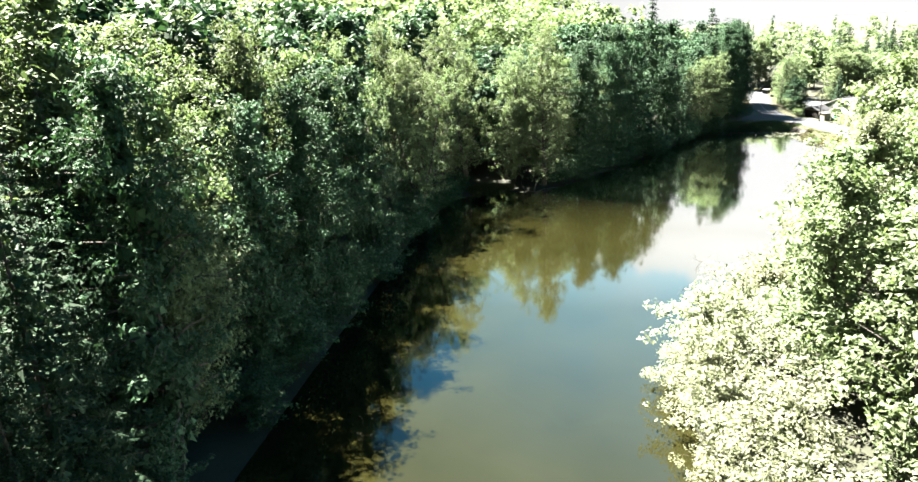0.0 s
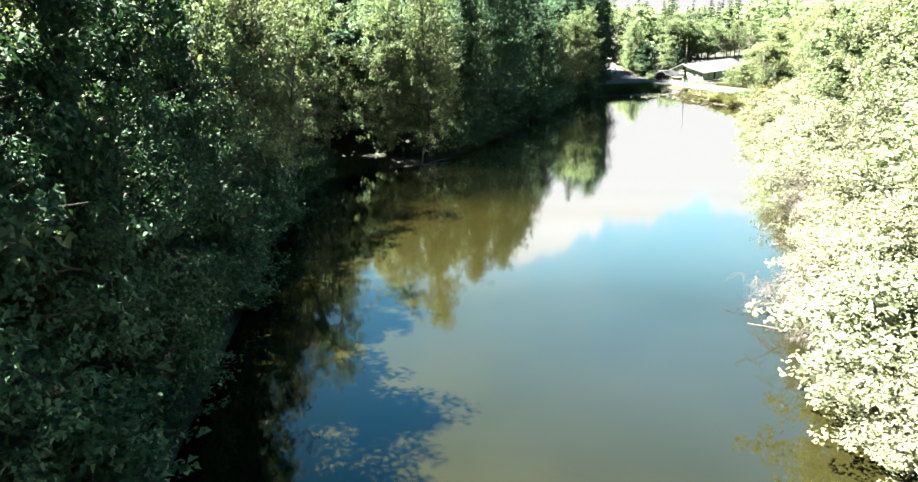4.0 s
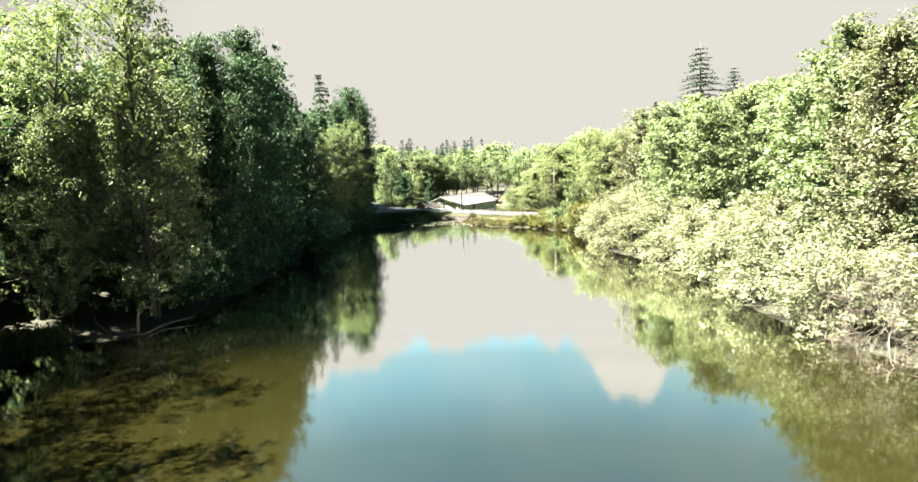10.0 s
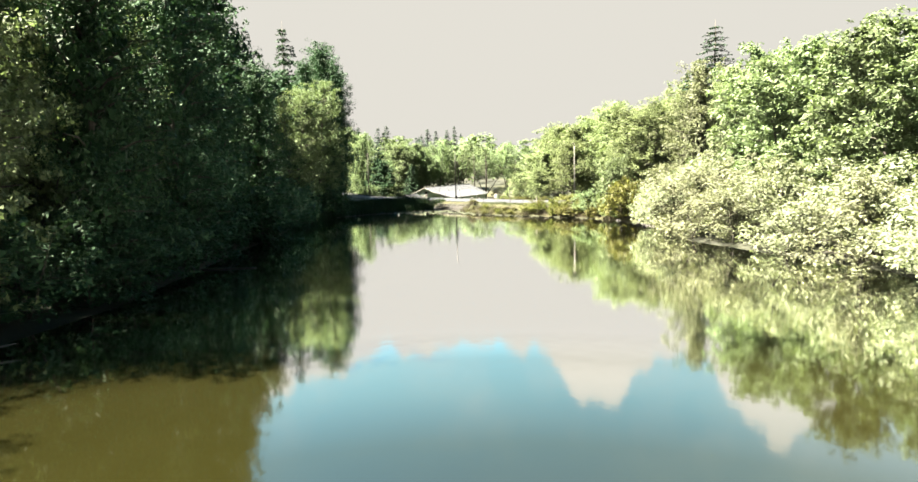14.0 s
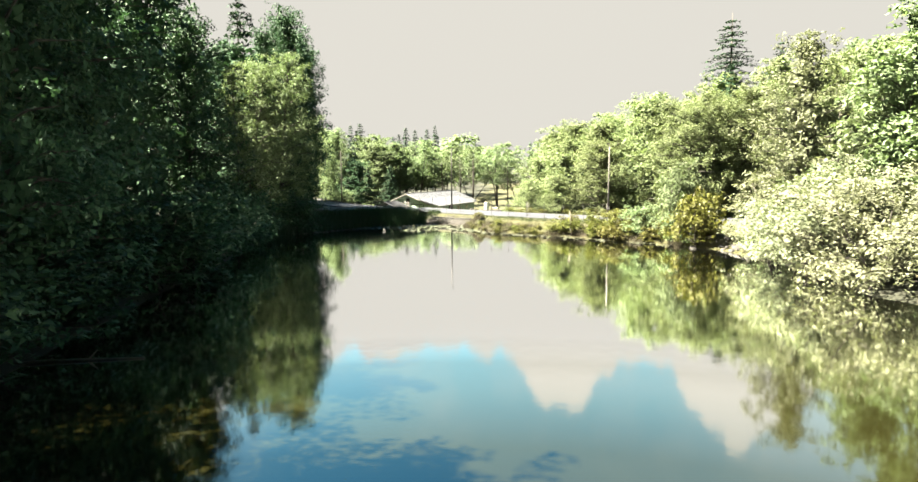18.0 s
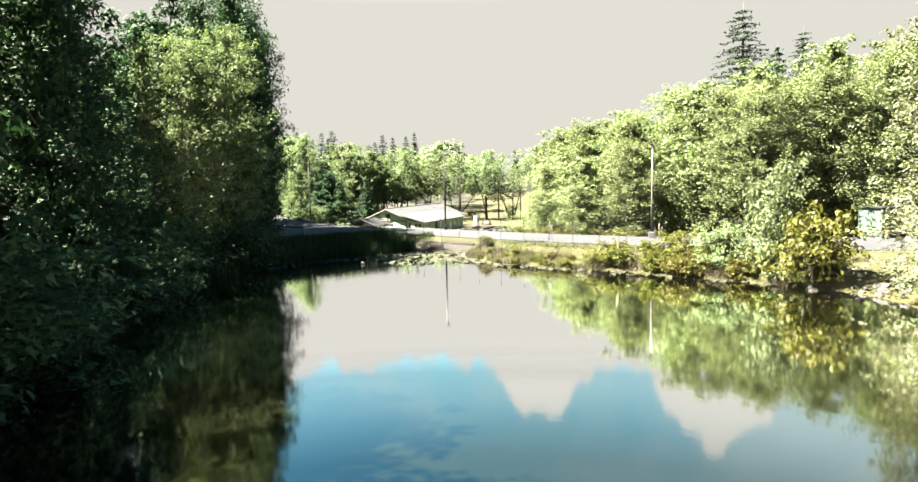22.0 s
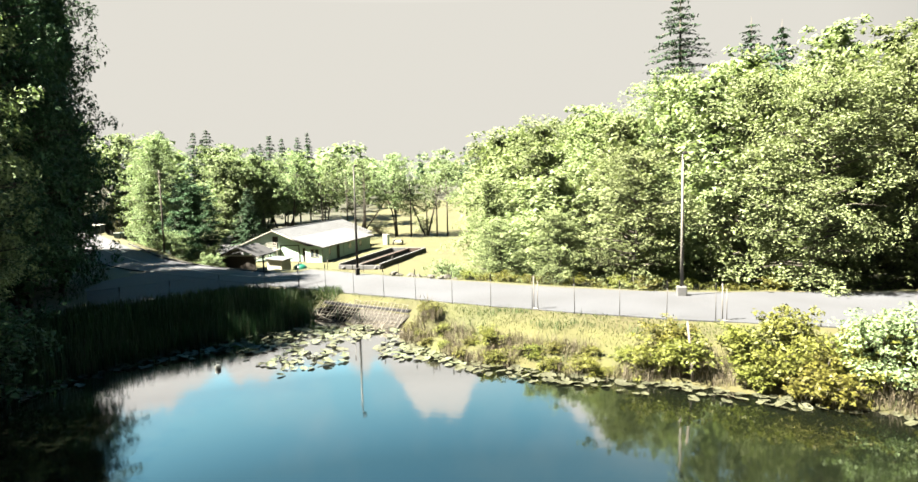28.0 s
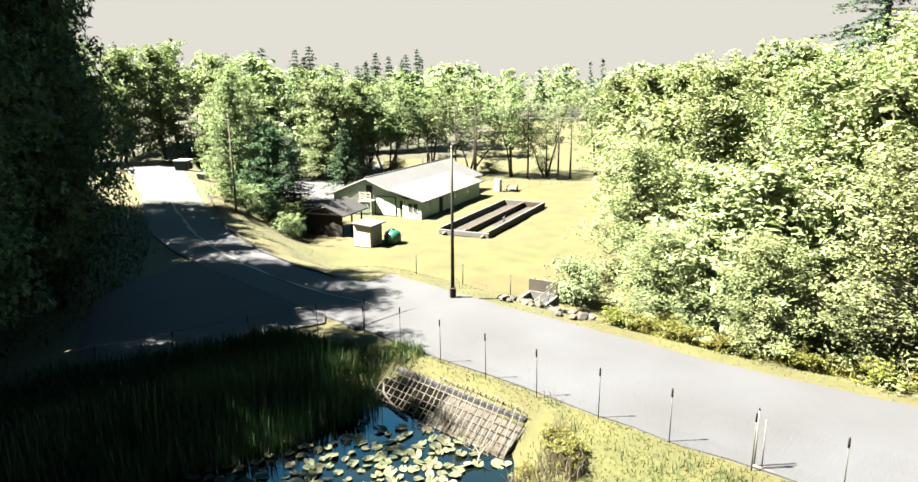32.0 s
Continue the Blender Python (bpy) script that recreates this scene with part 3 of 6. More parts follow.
def bark_mesh(pile, mat):
    me = bpy.data.meshes.new("trunk")
    me.from_pydata(pile.v, [], pile.f)
    me.materials.append(mat)
    me.polygons.foreach_set("use_smooth", [True] * len(me.polygons))
    return me


def broadleaf(seed, h, r, low, leaves, leaf, mat, stems=1, limbs=22, lean=0.03, top_shape=0.6, sides=6, clump=1.0, tilt_leaf=0.8, flat=0.62, core=2200):
    """A leafy tree: trunk with limbs, and a crown of clumps along the limbs. Returns both meshes."""
    rng = np.random.default_rng(seed)
    pile, centres, radii, heart = Pile(), [], [], []
    for s in range(stems):
        off = rng.normal(size=2) * (0.25 if stems > 1 else 0.0)
        tilt = rng.normal(size=2) * (lean + (0.14 if stems > 1 else 0))
        hh = h * (1 if s == 0 else rng.uniform(0.6, 0.95))
        zs = np.linspace(0, hh * 0.94, 6)
        wob = np.cumsum(rng.normal(size=(6, 2)) * 0.012 * hh, axis=0)
        axis = np.column_stack([off[0] + tilt[0] * zs + wob[:, 0], off[1] + tilt[1] * zs + wob[:, 1], zs])
        axis[0, :2] = off
        rad = (0.011 * hh + 0.03) * (1 - 0.93 * zs / zs[-1]) + 0.012
        pile.add(*tube_data([tuple(p) for p in axis], list(rad), sides))
        n = limbs // stems
        for k in range(n):
            f = low + (0.97 - low) * ((k + rng.uniform(0.1, 0.9)) / n)
            base = np.array([np.interp(f * hh, zs, axis[:, i]) for i in range(3)])
            g = (f - low) / (1 - low)
            prof = min(1.0, 0.62 + 1.1 * g) * max(0.0, 1 - g ** 2.2) ** top_shape
            ln = r * prof * rng.uniform(0.7, 1.25) + 0.35
            w = rng.uniform(0, 2 * math.pi) + k * 2.4
            up = rng.uniform(0.05, 0.5) + 0.5 * g
            dirv = np.array([math.cos(w), math.sin(w), up])
            dirv /= np.linalg.norm(dirv)
            sag = np.array([0, 0, -0.14 * ln])
            pts = [base, base + dirv * ln * 0.5 - sag * 0.2, base + dirv * ln + sag * 0.8]
            rr = 0.006 * hh * (1 - 0.75 * f) + 0.02
            pile.add(*tube_data([tuple(p) for p in pts], [rr, rr * 0.6, 0.012], 3, cap=False))
            heart += [pts[0] * (1 - q) + pts[1] * q for q in (0.12, 0.4, 0.7)]
            for q in (0.4, 0.7, 0.95):
                c = pts[0] * (1 - q) ** 2 + pts[1] * 2 * q * (1 - q) + pts[2] * q * q
                for _ in range(3 if q > 0.5 else 2):
                    j = np.clip(rng.normal(size=3), -1.2, 1.2) * np.array([0.24, 0.24, 0.16]) * r
                    centres.append(c + j)
                    radii.append(max(0.3, r * clump * rng.uniform(0.11, 0.27) * (0.75 + 0.35 * prof)))
        centres.append(axis[-1] + np.array([0, 0, 0.02 * hh]))
        radii.append(0.2 * r)
    V, F = leaf_cloud(centres, radii, leaves, leaf, rng, flat=flat, aspect=0.7, up=tilt_leaf)
    # oversized leaves added inside the crown to stop sun leaking through
    Vc, Fc = leaf_cloud(heart, [0.15 * r] * len(heart), core, 0.115 * r, rng, flat=0.8, aspect=0.9, up=0.3)
    V, F = np.concatenate([V, Vc]), np.concatenate([F, Fc + len(V)])
    V[:, 2] = np.maximum(V[:, 2], 0.1)
    return bark_mesh(pile, M["bark"]), mesh_of("crown", V, F, mat)


def conifer(seed, h, r, whorls, per, leaves, leaf, mat, low=0.1):
    """A spruce: straight trunk, whorls of drooping boughs hung with sprays of needles."""
    rng = np.random.default_rng(seed)
    pile, centres, radii = Pile(), [], []
    pile.add(*tube_data([(0, 0, 0), (0.05, 0, h * 0.5), (0, 0.03, h)], [0.009 * h + 0.06, 0.005 * h + 0.03, 0.02], 6))
    for k in range(whorls):
        f = low + (0.985 - low) * (k + rng.uniform(-0.3, 0.3)) / whorls
        ln0 = r * (1 - (f - low) / (1 - low)) ** 0.85 + 0.3
        for j in range(per):
            if rng.random() < 0.1:
                continue
            w = 2 * math.pi * (j + rng.uniform(0.1, 0.9)) / per + k
            ln = ln0 * rng.uniform(0.6, 1.25)
            base = np.array([0, 0, f * h])
            tip = base + np.array([math.cos(w), math.sin(w), rng.uniform(-0.32, 0.0)]) * ln
            if k % 2 == 0:
                pile.add(*tube_data([tuple(base), tuple(tip)], [0.035, 0.008], 3, cap=False))
            for u in (0.2, 0.4, 0.6, 0.8, 0.97):
                centres.append(base * (1 - u) + tip * u + np.array([0, 0, -0.09 * ln * u * u]))
                radii.append(ln * 0.15 * (1.15 - 0.5 * u) + 0.12)
    V, F = leaf_cloud(centres, radii, leaves, leaf, rng, flat=0.3, aspect=0.38, up=0.7)
    return bark_mesh(pile, M["bark"]), mesh_of("crown", V, F, mat)


def plant(kind, name, x, y, z, sc, turn, label, category, group="", tilt=0.0, squash=1.0):
    trunk, crown = kind
    ob = new(name)
    ob.empty_display_size = 0.3
    ob.matrix_world = pose(x, y, z, tilt, 0, turn) @ Matrix.Diagonal((sc * squash, sc * squash, sc, 1))
    tagged(ob, label, category, group)
    for nm, me in (("trunk", trunk), ("crown", crown)):
        c = new(nm, me)
        c.parent = ob
    return ob


# canopy heights above the water at places of the plan
TOPS = np.array([(-21, 37, 32), (-27, 60, 33.5), (-22, 75, 31.5), (-14, 101, 33), (11, 128, 28.5), (24, 136, 26.5), (38, 148, 29), (50, 160, 27), (68, 172, 23), (76, 178, 22), (84, 188, 26), (86, 202, 27), (92, 222, 26), (-65, 107, 40), (11, 155, 34), (60, 215, 30), (56, 183, 16), (63, 184, 15), (-60, 60, 40), (-35, 125, 38), (15, 185, 40),
                 (39, 55, 25.5), (47, 77, 23), (45, 62, 23.5), (75, 110, 17.5), (59, 82, 23.5), (71, 102, 19), (97, 143, 15), (84, 124, 16), (93, 119, 19), (104, 153, 14), (110, 168, 15), (145, 183, 20), (155, 188, 20), (106, 138, 17), (106, 125, 20), (130, 150, 22), (140, 120, 28), (24, 30, 22)], float)


def canopy(x, y):
    w = 1 / ((TOPS[:, 0] - x) ** 2 + (TOPS[:, 1] - y) ** 2 + 9) ** 1.6
    return float(np.sum(w * TOPS[:, 2]) / np.sum(w))


def left_side(X, Y, E):
    return ((E < 0) & ((Y - 60) > (X - 20)) & ~((X > 62) & (Y < 150))) | (X < 0)


def open_bank(X, Y):
    K, W = (66 - X) * 0.73 + (Y - 170) * 0.68, (X - 66) * 0.68 + (Y - 170) * 0.73
    glade = (K > 2) & (K < 32) & (np.abs(W) < 8)
    return glade | ((X > 80) & (X < 103) & (Y > 121) & (Y < 176)) | ((X > 71) & (X < 91) & (Y > 165) & (Y < 177))


SPOTS = []


def scatter(seed, x0, x1, y0, y1, gap, test, tries, spots=SPOTS):
    """Random places inside a box that pass the test and keep the gap from all earlier ones."""
    g = np.random.default_rng(seed)
    X, Y = g.uniform(x0, x1, tries), g.uniform(y0, y1, tries)
    ok = test(X, Y, signed(LAKE, X, Y), paved(X, Y), east_of_road(X, Y))
    got = []
    for x, y in zip(X[ok], Y[ok]):
        if spots:
            A = np.array(spots)
            if np.min((A[:, 0] - x) ** 2 + (A[:, 1] - y) ** 2) < gap * gap:
                continue
        spots.append((x, y))
        got.append((float(x), float(y), float(signed(LAKE, np.array([x]), np.array([y]))[0])))
    return got


def dam_wood_top(x, y):
    """The wood below the dam: scrub by the road, rising to tall trees farther off and to the south."""
    return min(15.5 + 12.5 * min(1.0, max(0.0, (152 - y + 0.2 * (x - 118)) / 12)), max(4.8, 10.0 + 0.6 * (x - 104) - 0.45 * (y - 150)))


def build_woods():
    near = [broadleaf(10 + k, 20, 4.6, 0.05, 16500, 0.245, M["leaf"], limbs=66, clump=0.78) for k in range(6)]
    second = [broadleaf(20 + k, 20, 4.6, 0.08, 7000, 0.42, M["leaf"], limbs=44, sides=5, clump=0.85, core=1100) for k in range(4)]
    fine = [broadleaf(62 + k, 20, 4.6, 0.05, 24000, 0.22, M["leaf_warm"], limbs=90, clump=0.74, flat=0.9, core=500) for k in range(3)]
    sparse = [broadleaf(56 + k, 20, 4.4, 0.06, 20000, 0.22, M["leaf"], stems=2, limbs=70, clump=0.75, core=400) for k in range(3)]
    airy = [broadleaf(50 + k, 18, 4.6, 0.40, 8500, 0.29, M["leaf"], stems=3, limbs=42, clump=0.8, core=300) for k in range(3)]
    mid = [broadleaf(30 + k, 20, 4.6, 0.2, 3600, 0.62, M["leaf"], limbs=32, sides=5, core=700) for k in range(4)]
    heavy = [broadleaf(34 + k, 20, 4.8, 0.06, 16000, 0.25, M["leaf"], limbs=66, clump=0.75, core=1900) for k in range(2)]

    def releafed(kinds, mat):
        """The same build of tree with a shaded, lit or warmer leaf material."""
        out = []
        for trunk, crown in kinds:
            c = crown.copy()
            c.materials[0] = mat
            out.append((trunk, c))
        return out

    open_crown = [broadleaf(64 + k, 20, 4.5, 0.12, 16000, 0.225, M["leaf"], stems=2, limbs=60, clump=0.74, core=450) for k in range(3)]
    near_lit, near_shaded, second_shaded, second_warm = releafed(near, M["leaf_pale"]), releafed(near, M["leaf_shaded"]), releafed(second, M["leaf_shaded"]), releafed(second, M["leaf_warm"])
    mid_shaded = [broadleaf(40 + k, 20, 4.6, 0.15, 3600, 0.66, M["leaf_shaded"], limbs=30, sides=5, core=900) for k in range(3)]
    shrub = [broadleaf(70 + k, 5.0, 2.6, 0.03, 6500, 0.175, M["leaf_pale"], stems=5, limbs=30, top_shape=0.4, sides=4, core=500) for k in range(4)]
    shaded_shrub = [broadleaf(76 + k, 5.0, 2.6, 0.03, 3600, 0.27, M["leaf_shaded"], stems=5, limbs=30, top_shape=0.4, sides=4, core=500) for k in range(3)]
    firs = [conifer(90 + k, 30, 5.4, 30, 8, 6800, 0.7, M["needle"], low=0.15) for k in range(3)]
    rng = random.Random(4)

    def put(x, y, kinds, hmin, hmax, label, unit, limit=99.0, squash=1.0, name="alder_tree"):
        z = ground_z(x, y) - 0.15
        h = min(canopy(x, y) * rng.uniform(0.86, 1.08), limit) - z
        h = min(max(h, hmin), hmax)
        plant(rng.choice(kinds), name, x, y, z, h / unit, rng.uniform(0, 360), label, "tree", "trees round the pond", rng.uniform(-3, 3), squash * max(0.85, min(1.5, (20 / h) ** 0.5)))

    SPOTS.extend(((-22.5, 31.0), (-20.5, 23.5), (-25.5, 40.0), (-17.5, 17.0), (-20.0, 28.0)))
    # left bank
    for x, y, d in scatter(1, -40, 95, -5, 200, 5.3, lambda X, Y, D, R, E: left_side(X, Y, E) & (D > 1.5) & (D < 8) & (R > 2.5) & ~open_bank(X, Y), 6000):
        put(x, y, sparse if x > 60 or (0 < x < 22 and d < 5) else open_crown if y > 80 and x < 20 else near_shaded if d < 4.8 else near if y < 64 else second if x < 28 else second_shaded, 7, 30, "tall leafy alder on the shaded bank beside the water", 20, limit=((20 if y < 58 else 24 if y < 82 else 25 if x < 51 else 15) + 1.9 * d) * rng.uniform(0.84, 1.12), squash=0.86)
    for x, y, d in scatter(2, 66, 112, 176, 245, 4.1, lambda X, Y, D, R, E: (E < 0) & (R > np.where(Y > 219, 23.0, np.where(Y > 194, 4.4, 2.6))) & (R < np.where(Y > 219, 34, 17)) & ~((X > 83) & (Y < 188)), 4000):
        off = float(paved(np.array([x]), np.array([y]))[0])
        put(x, y, near_shaded if off < 6 else second_shaded, 15, 30, "dense leafy alder shading the road", 20, squash=0.72 if off < 6.5 else 1.15)
    for x, y, d in scatter(3, -60, 92, -5, 225, 6.3, lambda X, Y, D, R, E: left_side(X, Y, E) & (D > 8) & (D < 34) & (R > 3) & ~open_bank(X, Y), 6000):
        if x > 52 and d < 24 and rng.random() < 0.6:
            continue
        if rng.random() < (0.10 if y < 60 else 0.03):
            put(x, y, firs, 15, 36, "dark conifer rising among the alders", 30, squash=0.9, name="spruce_tree")
        else:
            put(x, y, near if x > -34 and y < 62 and d < 18 else mid_shaded, 8, 36, "leafy alder within the wood behind the bank", 20, limit=(17 + 0.25 * d if x > 52 or 4 < x < 26 else 99), squash=1.2)
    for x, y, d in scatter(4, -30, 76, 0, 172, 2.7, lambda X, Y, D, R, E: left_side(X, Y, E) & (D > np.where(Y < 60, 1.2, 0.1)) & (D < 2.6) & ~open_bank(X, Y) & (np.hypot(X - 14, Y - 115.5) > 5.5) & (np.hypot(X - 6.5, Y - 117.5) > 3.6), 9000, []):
        plant(rng.choice(shaded_shrub), "alder_shrub", x, y, ground_z(x, y) - 0.1, rng.uniform(0.55, 1.15), rng.uniform(0, 360), "shaded leafy undergrowth hanging over the dark water", "shrub", "shrubs along the bank", rng.uniform(-6, 6), 1.2)
    # right bank: shrubs at the water, taller trees behind
    for x, y, d in scatter(5, 12, 90, -10, 130, 3.1, lambda X, Y, D, R, E: ~left_side(X, Y, E) & (D > 0.2) & (D < 4.2) & ~open_bank(X, Y) & (R > 2) & (np.hypot(X - 41.5, Y - 73.3) > 2.6) & (np.hypot(X - 24.2, Y - 56.2) > 2.6), 6000):
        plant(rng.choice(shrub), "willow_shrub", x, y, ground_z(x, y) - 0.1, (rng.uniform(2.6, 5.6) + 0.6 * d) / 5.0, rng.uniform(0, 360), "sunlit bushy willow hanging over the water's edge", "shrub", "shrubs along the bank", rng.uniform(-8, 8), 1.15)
    for x, y, d in scatter(6, 14, 100, -10, 135, 5.0, lambda X, Y, D, R, E: ~left_side(X, Y, E) & (D > 2.6) & (D < 17) & (R > 3) & ~open_bank(X, Y) & (E < 0), 6000):
        put(x, y, near_lit if d < 9 else second, 6, 28, "sunlit leafy alder above the bank", 20, limit=(12.0 + 1.2 * d) * rng.uniform(0.75, 1.15), squash=0.95)
    for x, y, d in scatter(7, 20, 140, -10, 135, 8.0, lambda X, Y, D, R, E: ~left_side(X, Y, E) & (D > 17) & (D < 40) & (R > 3) & (E < 0), 5000):
        put(x, y, mid, 8, 30, "leafy alder within the wood behind the bank", 20, squash=1.2)
    # wood beyond the dam road
    for x, y, d in scatter(8, 99, 150, 100, 176, 4.9, lambda X, Y, D, R, E: (E > 0) & (R > 2.6) & (R < 13) & (Y < 160 + 0.45 * (X - 102)) & (np.hypot(X - 108, Y - 127.3) > 4.4), 6000):
        put(x, y, fine if -8 < float(paved(np.array([x]), np.array([y]))[0]) < 8 else second_warm, 4.5, 24, "sunlit leafy alder beside the dam road", 20, limit=dam_wood_top(x, y) * rng.uniform(0.9, 1.1), squash=1.1)
    for x, y, d in scatter(9, 106, 175, 90, 195, 6.8, lambda X, Y, D, R, E: (E > 14) & (Y < 167 + 0.45 * (X - 108)), 4000):
        put(x, y, fine if x < 126 else second_warm, 5, 30, "leafy alder within the wood below the dam", 20, limit=dam_wood_top(x, y) * rng.uniform(0.9, 1.1), squash=1.2)
    for k in range(17):
        x, y = 136 + 3.1 * k + rng.uniform(-2.5, 2.5), 287 - 1.7 * k + rng.uniform(-4, 4)
        z = ground_z(x, y)
        plant(firs[k % 3], "spruce_tree", x, y, z, (rng.uniform(18.5, 23.5) - z) / 30, rng.uniform(0, 360), "dark spruce in the distant row behind the lot", "tree", "distant spruces", squash=rng.uniform(0.8, 1.2))
    near_firs = [conifer(96 + k, 30, 5.2, 34, 8, 17000, 0.36, M["needle"], low=0.1) for k in range(2)]
    for x, y, tz, sc in ((-22.5, 31.0, 26, 1.0), (-20.5, 23.5, 22, 0.95), (-25.5, 40.0, 29, 0.9), (-17.5, 17.0, 15, 1.0)):
        z = ground_z(x, y)
        plant(near_firs[int(-x) % 2], "spruce_tree", x, y, z, (tz - z) / 30, x * 9, "dark spruce with drooping boughs on the near bank", "tree", squash=sc)
    for x, y, tz, sc in ((196, 166, 46, 1.7), (188, 151.7, 37, 1.6)):
        z = ground_z(x, y)
        plant(near_firs[int(x) % 2], "spruce_tree", x, y, z, (tz - z) / 30, x * 7, "tall full spruce standing over the sunlit wood", "tree", squash=sc)
    # single trees that stand out
    for x, y, tz, sc in ((54, 178, 38, 0.75), (74, 188.5, 33, 1.05), (129.8, 141.7, 24, 1.0), (-24, 62, 33, 0.8), (-20, 26, 26, 0.9)):
        z = ground_z(x, y)
        plant(firs[int(x) % 3], "spruce_tree", x, y, z, (tz - z) / 30, x * 7, "tall dark spruce standing clear of the wood", "tree", squash=sc)
    plant(firs[1], "spruce_tree", 112.3, 207.6, ground_z(112.3, 207.6), 0.34, 80, "low dark cedar beside the road bend", "tree", squash=1.6)
    plant(firs[0], "spruce_tree", 133.5, 225, YARD, 0.38, 20, "small dark spruce beside the gravel lot", "tree", squash=1.5)
    for x, y, tz, sq in ((108.5, 213.5, 15.4, 0.95), (111.5, 217.5, 14.0, 1.1), (114.5, 222.5, 14, 1.1), (118, 227.5, 14.5, 1.1), (108, 259, 20, 1.2), (113.5, 256, 19, 1.2), (120, 256, 20, 1.2), (125, 261, 21, 1.2), (129, 252, 18.5, 1.2), (118.5, 265, 20, 1.2), (103, 264, 20, 1.2), (98, 258, 20, 1.2)):
        plant((near if y < 230 else second)[int(x) % 4], "maple_tree", x, y, ground_z(x, y), (tz - ground_z(x, y)) / 20, x * 11, "dense round-crowned tree beside the road", "tree", squash=sq)
    for x, y, tz, sq in ((109.2, 208.0, 8.8, 1.5), (110.8, 210.6, 9.5, 1.3)):
        plant(near_shaded[int(x) % 6], "maple_tree", x, y, ground_z(x, y), (tz - ground_z(x, y)) / 20, x * 7, "low dark bushy tree beside the shed", "tree", squash=sq)
    for k in (0, 1, 2, 4, 6, 9, 12, 15):
        x, y = 137 + 2.6 * k, 240.5 - 0.9 * k - 0.045 * k * k
        plant(shrub[k % 4], "alder_shrub", x, y, ground_z(x, y) - 0.1, rng.uniform(0.5, 0.8), k * 50, "dense undergrowth along the edge of the wood", "shrub", "shrubs behind the building", 0, 1.25)
    for x, y, tz in ((139, 239, 14.5), (142, 244, 16.5), (145, 240, 14), (147.5, 246, 17), (154, 243, 16.5), (149, 239.5, 15), (146, 235, 14.5), (151, 233, 16.5), (153.5, 238, 15), (157, 229, 16), (162, 224, 14.5), (164, 215.5, 15.5), (168.5, 211, 13.2), (172, 203, 14.6), (176, 196, 13.5)):
        z = ground_z(x, y)
        plant((second[int(x) % 4] if x < 149 else airy[int(x) % 3]), "alder_tree", x, y, z, (tz - z) / 20, x * 13, "open sunlit alder with bare grey stems behind the building", "tree", squash=1.1)
    for x, y, tz in ((77, 180, 27), (80.0, 186.5, 28), (83.6, 192.5, 27), (73.5, 178, 27), (70.0, 174.5, 24)):
        z = ground_z(x, y)
        plant(near_shaded[int(x) % 6], "alder_tree", x, y, z, (tz - z) / 20, x * 19, "tall leafy alder shading the pull-out and the reeds", "tree", "trees round the pond", squash=0.7)
    for x, y, tz in ((11.5, 121, 16.5), (16, 122.5, 19.5), (20.5, 126.2, 20.5), (24.6, 130.4, 20.5), (28.8, 134.8, 20.5), (33, 139.5, 20.5), (37.5, 144.5, 20)):
        z = ground_z(x, y)
        plant(heavy[int(x) % 2], "alder_tree", x, y, z, (tz - z) / 20, x * 23, "tall heavy-crowned alder shading the dark water", "tree", "trees round the pond", squash=0.7)
    far_woods()


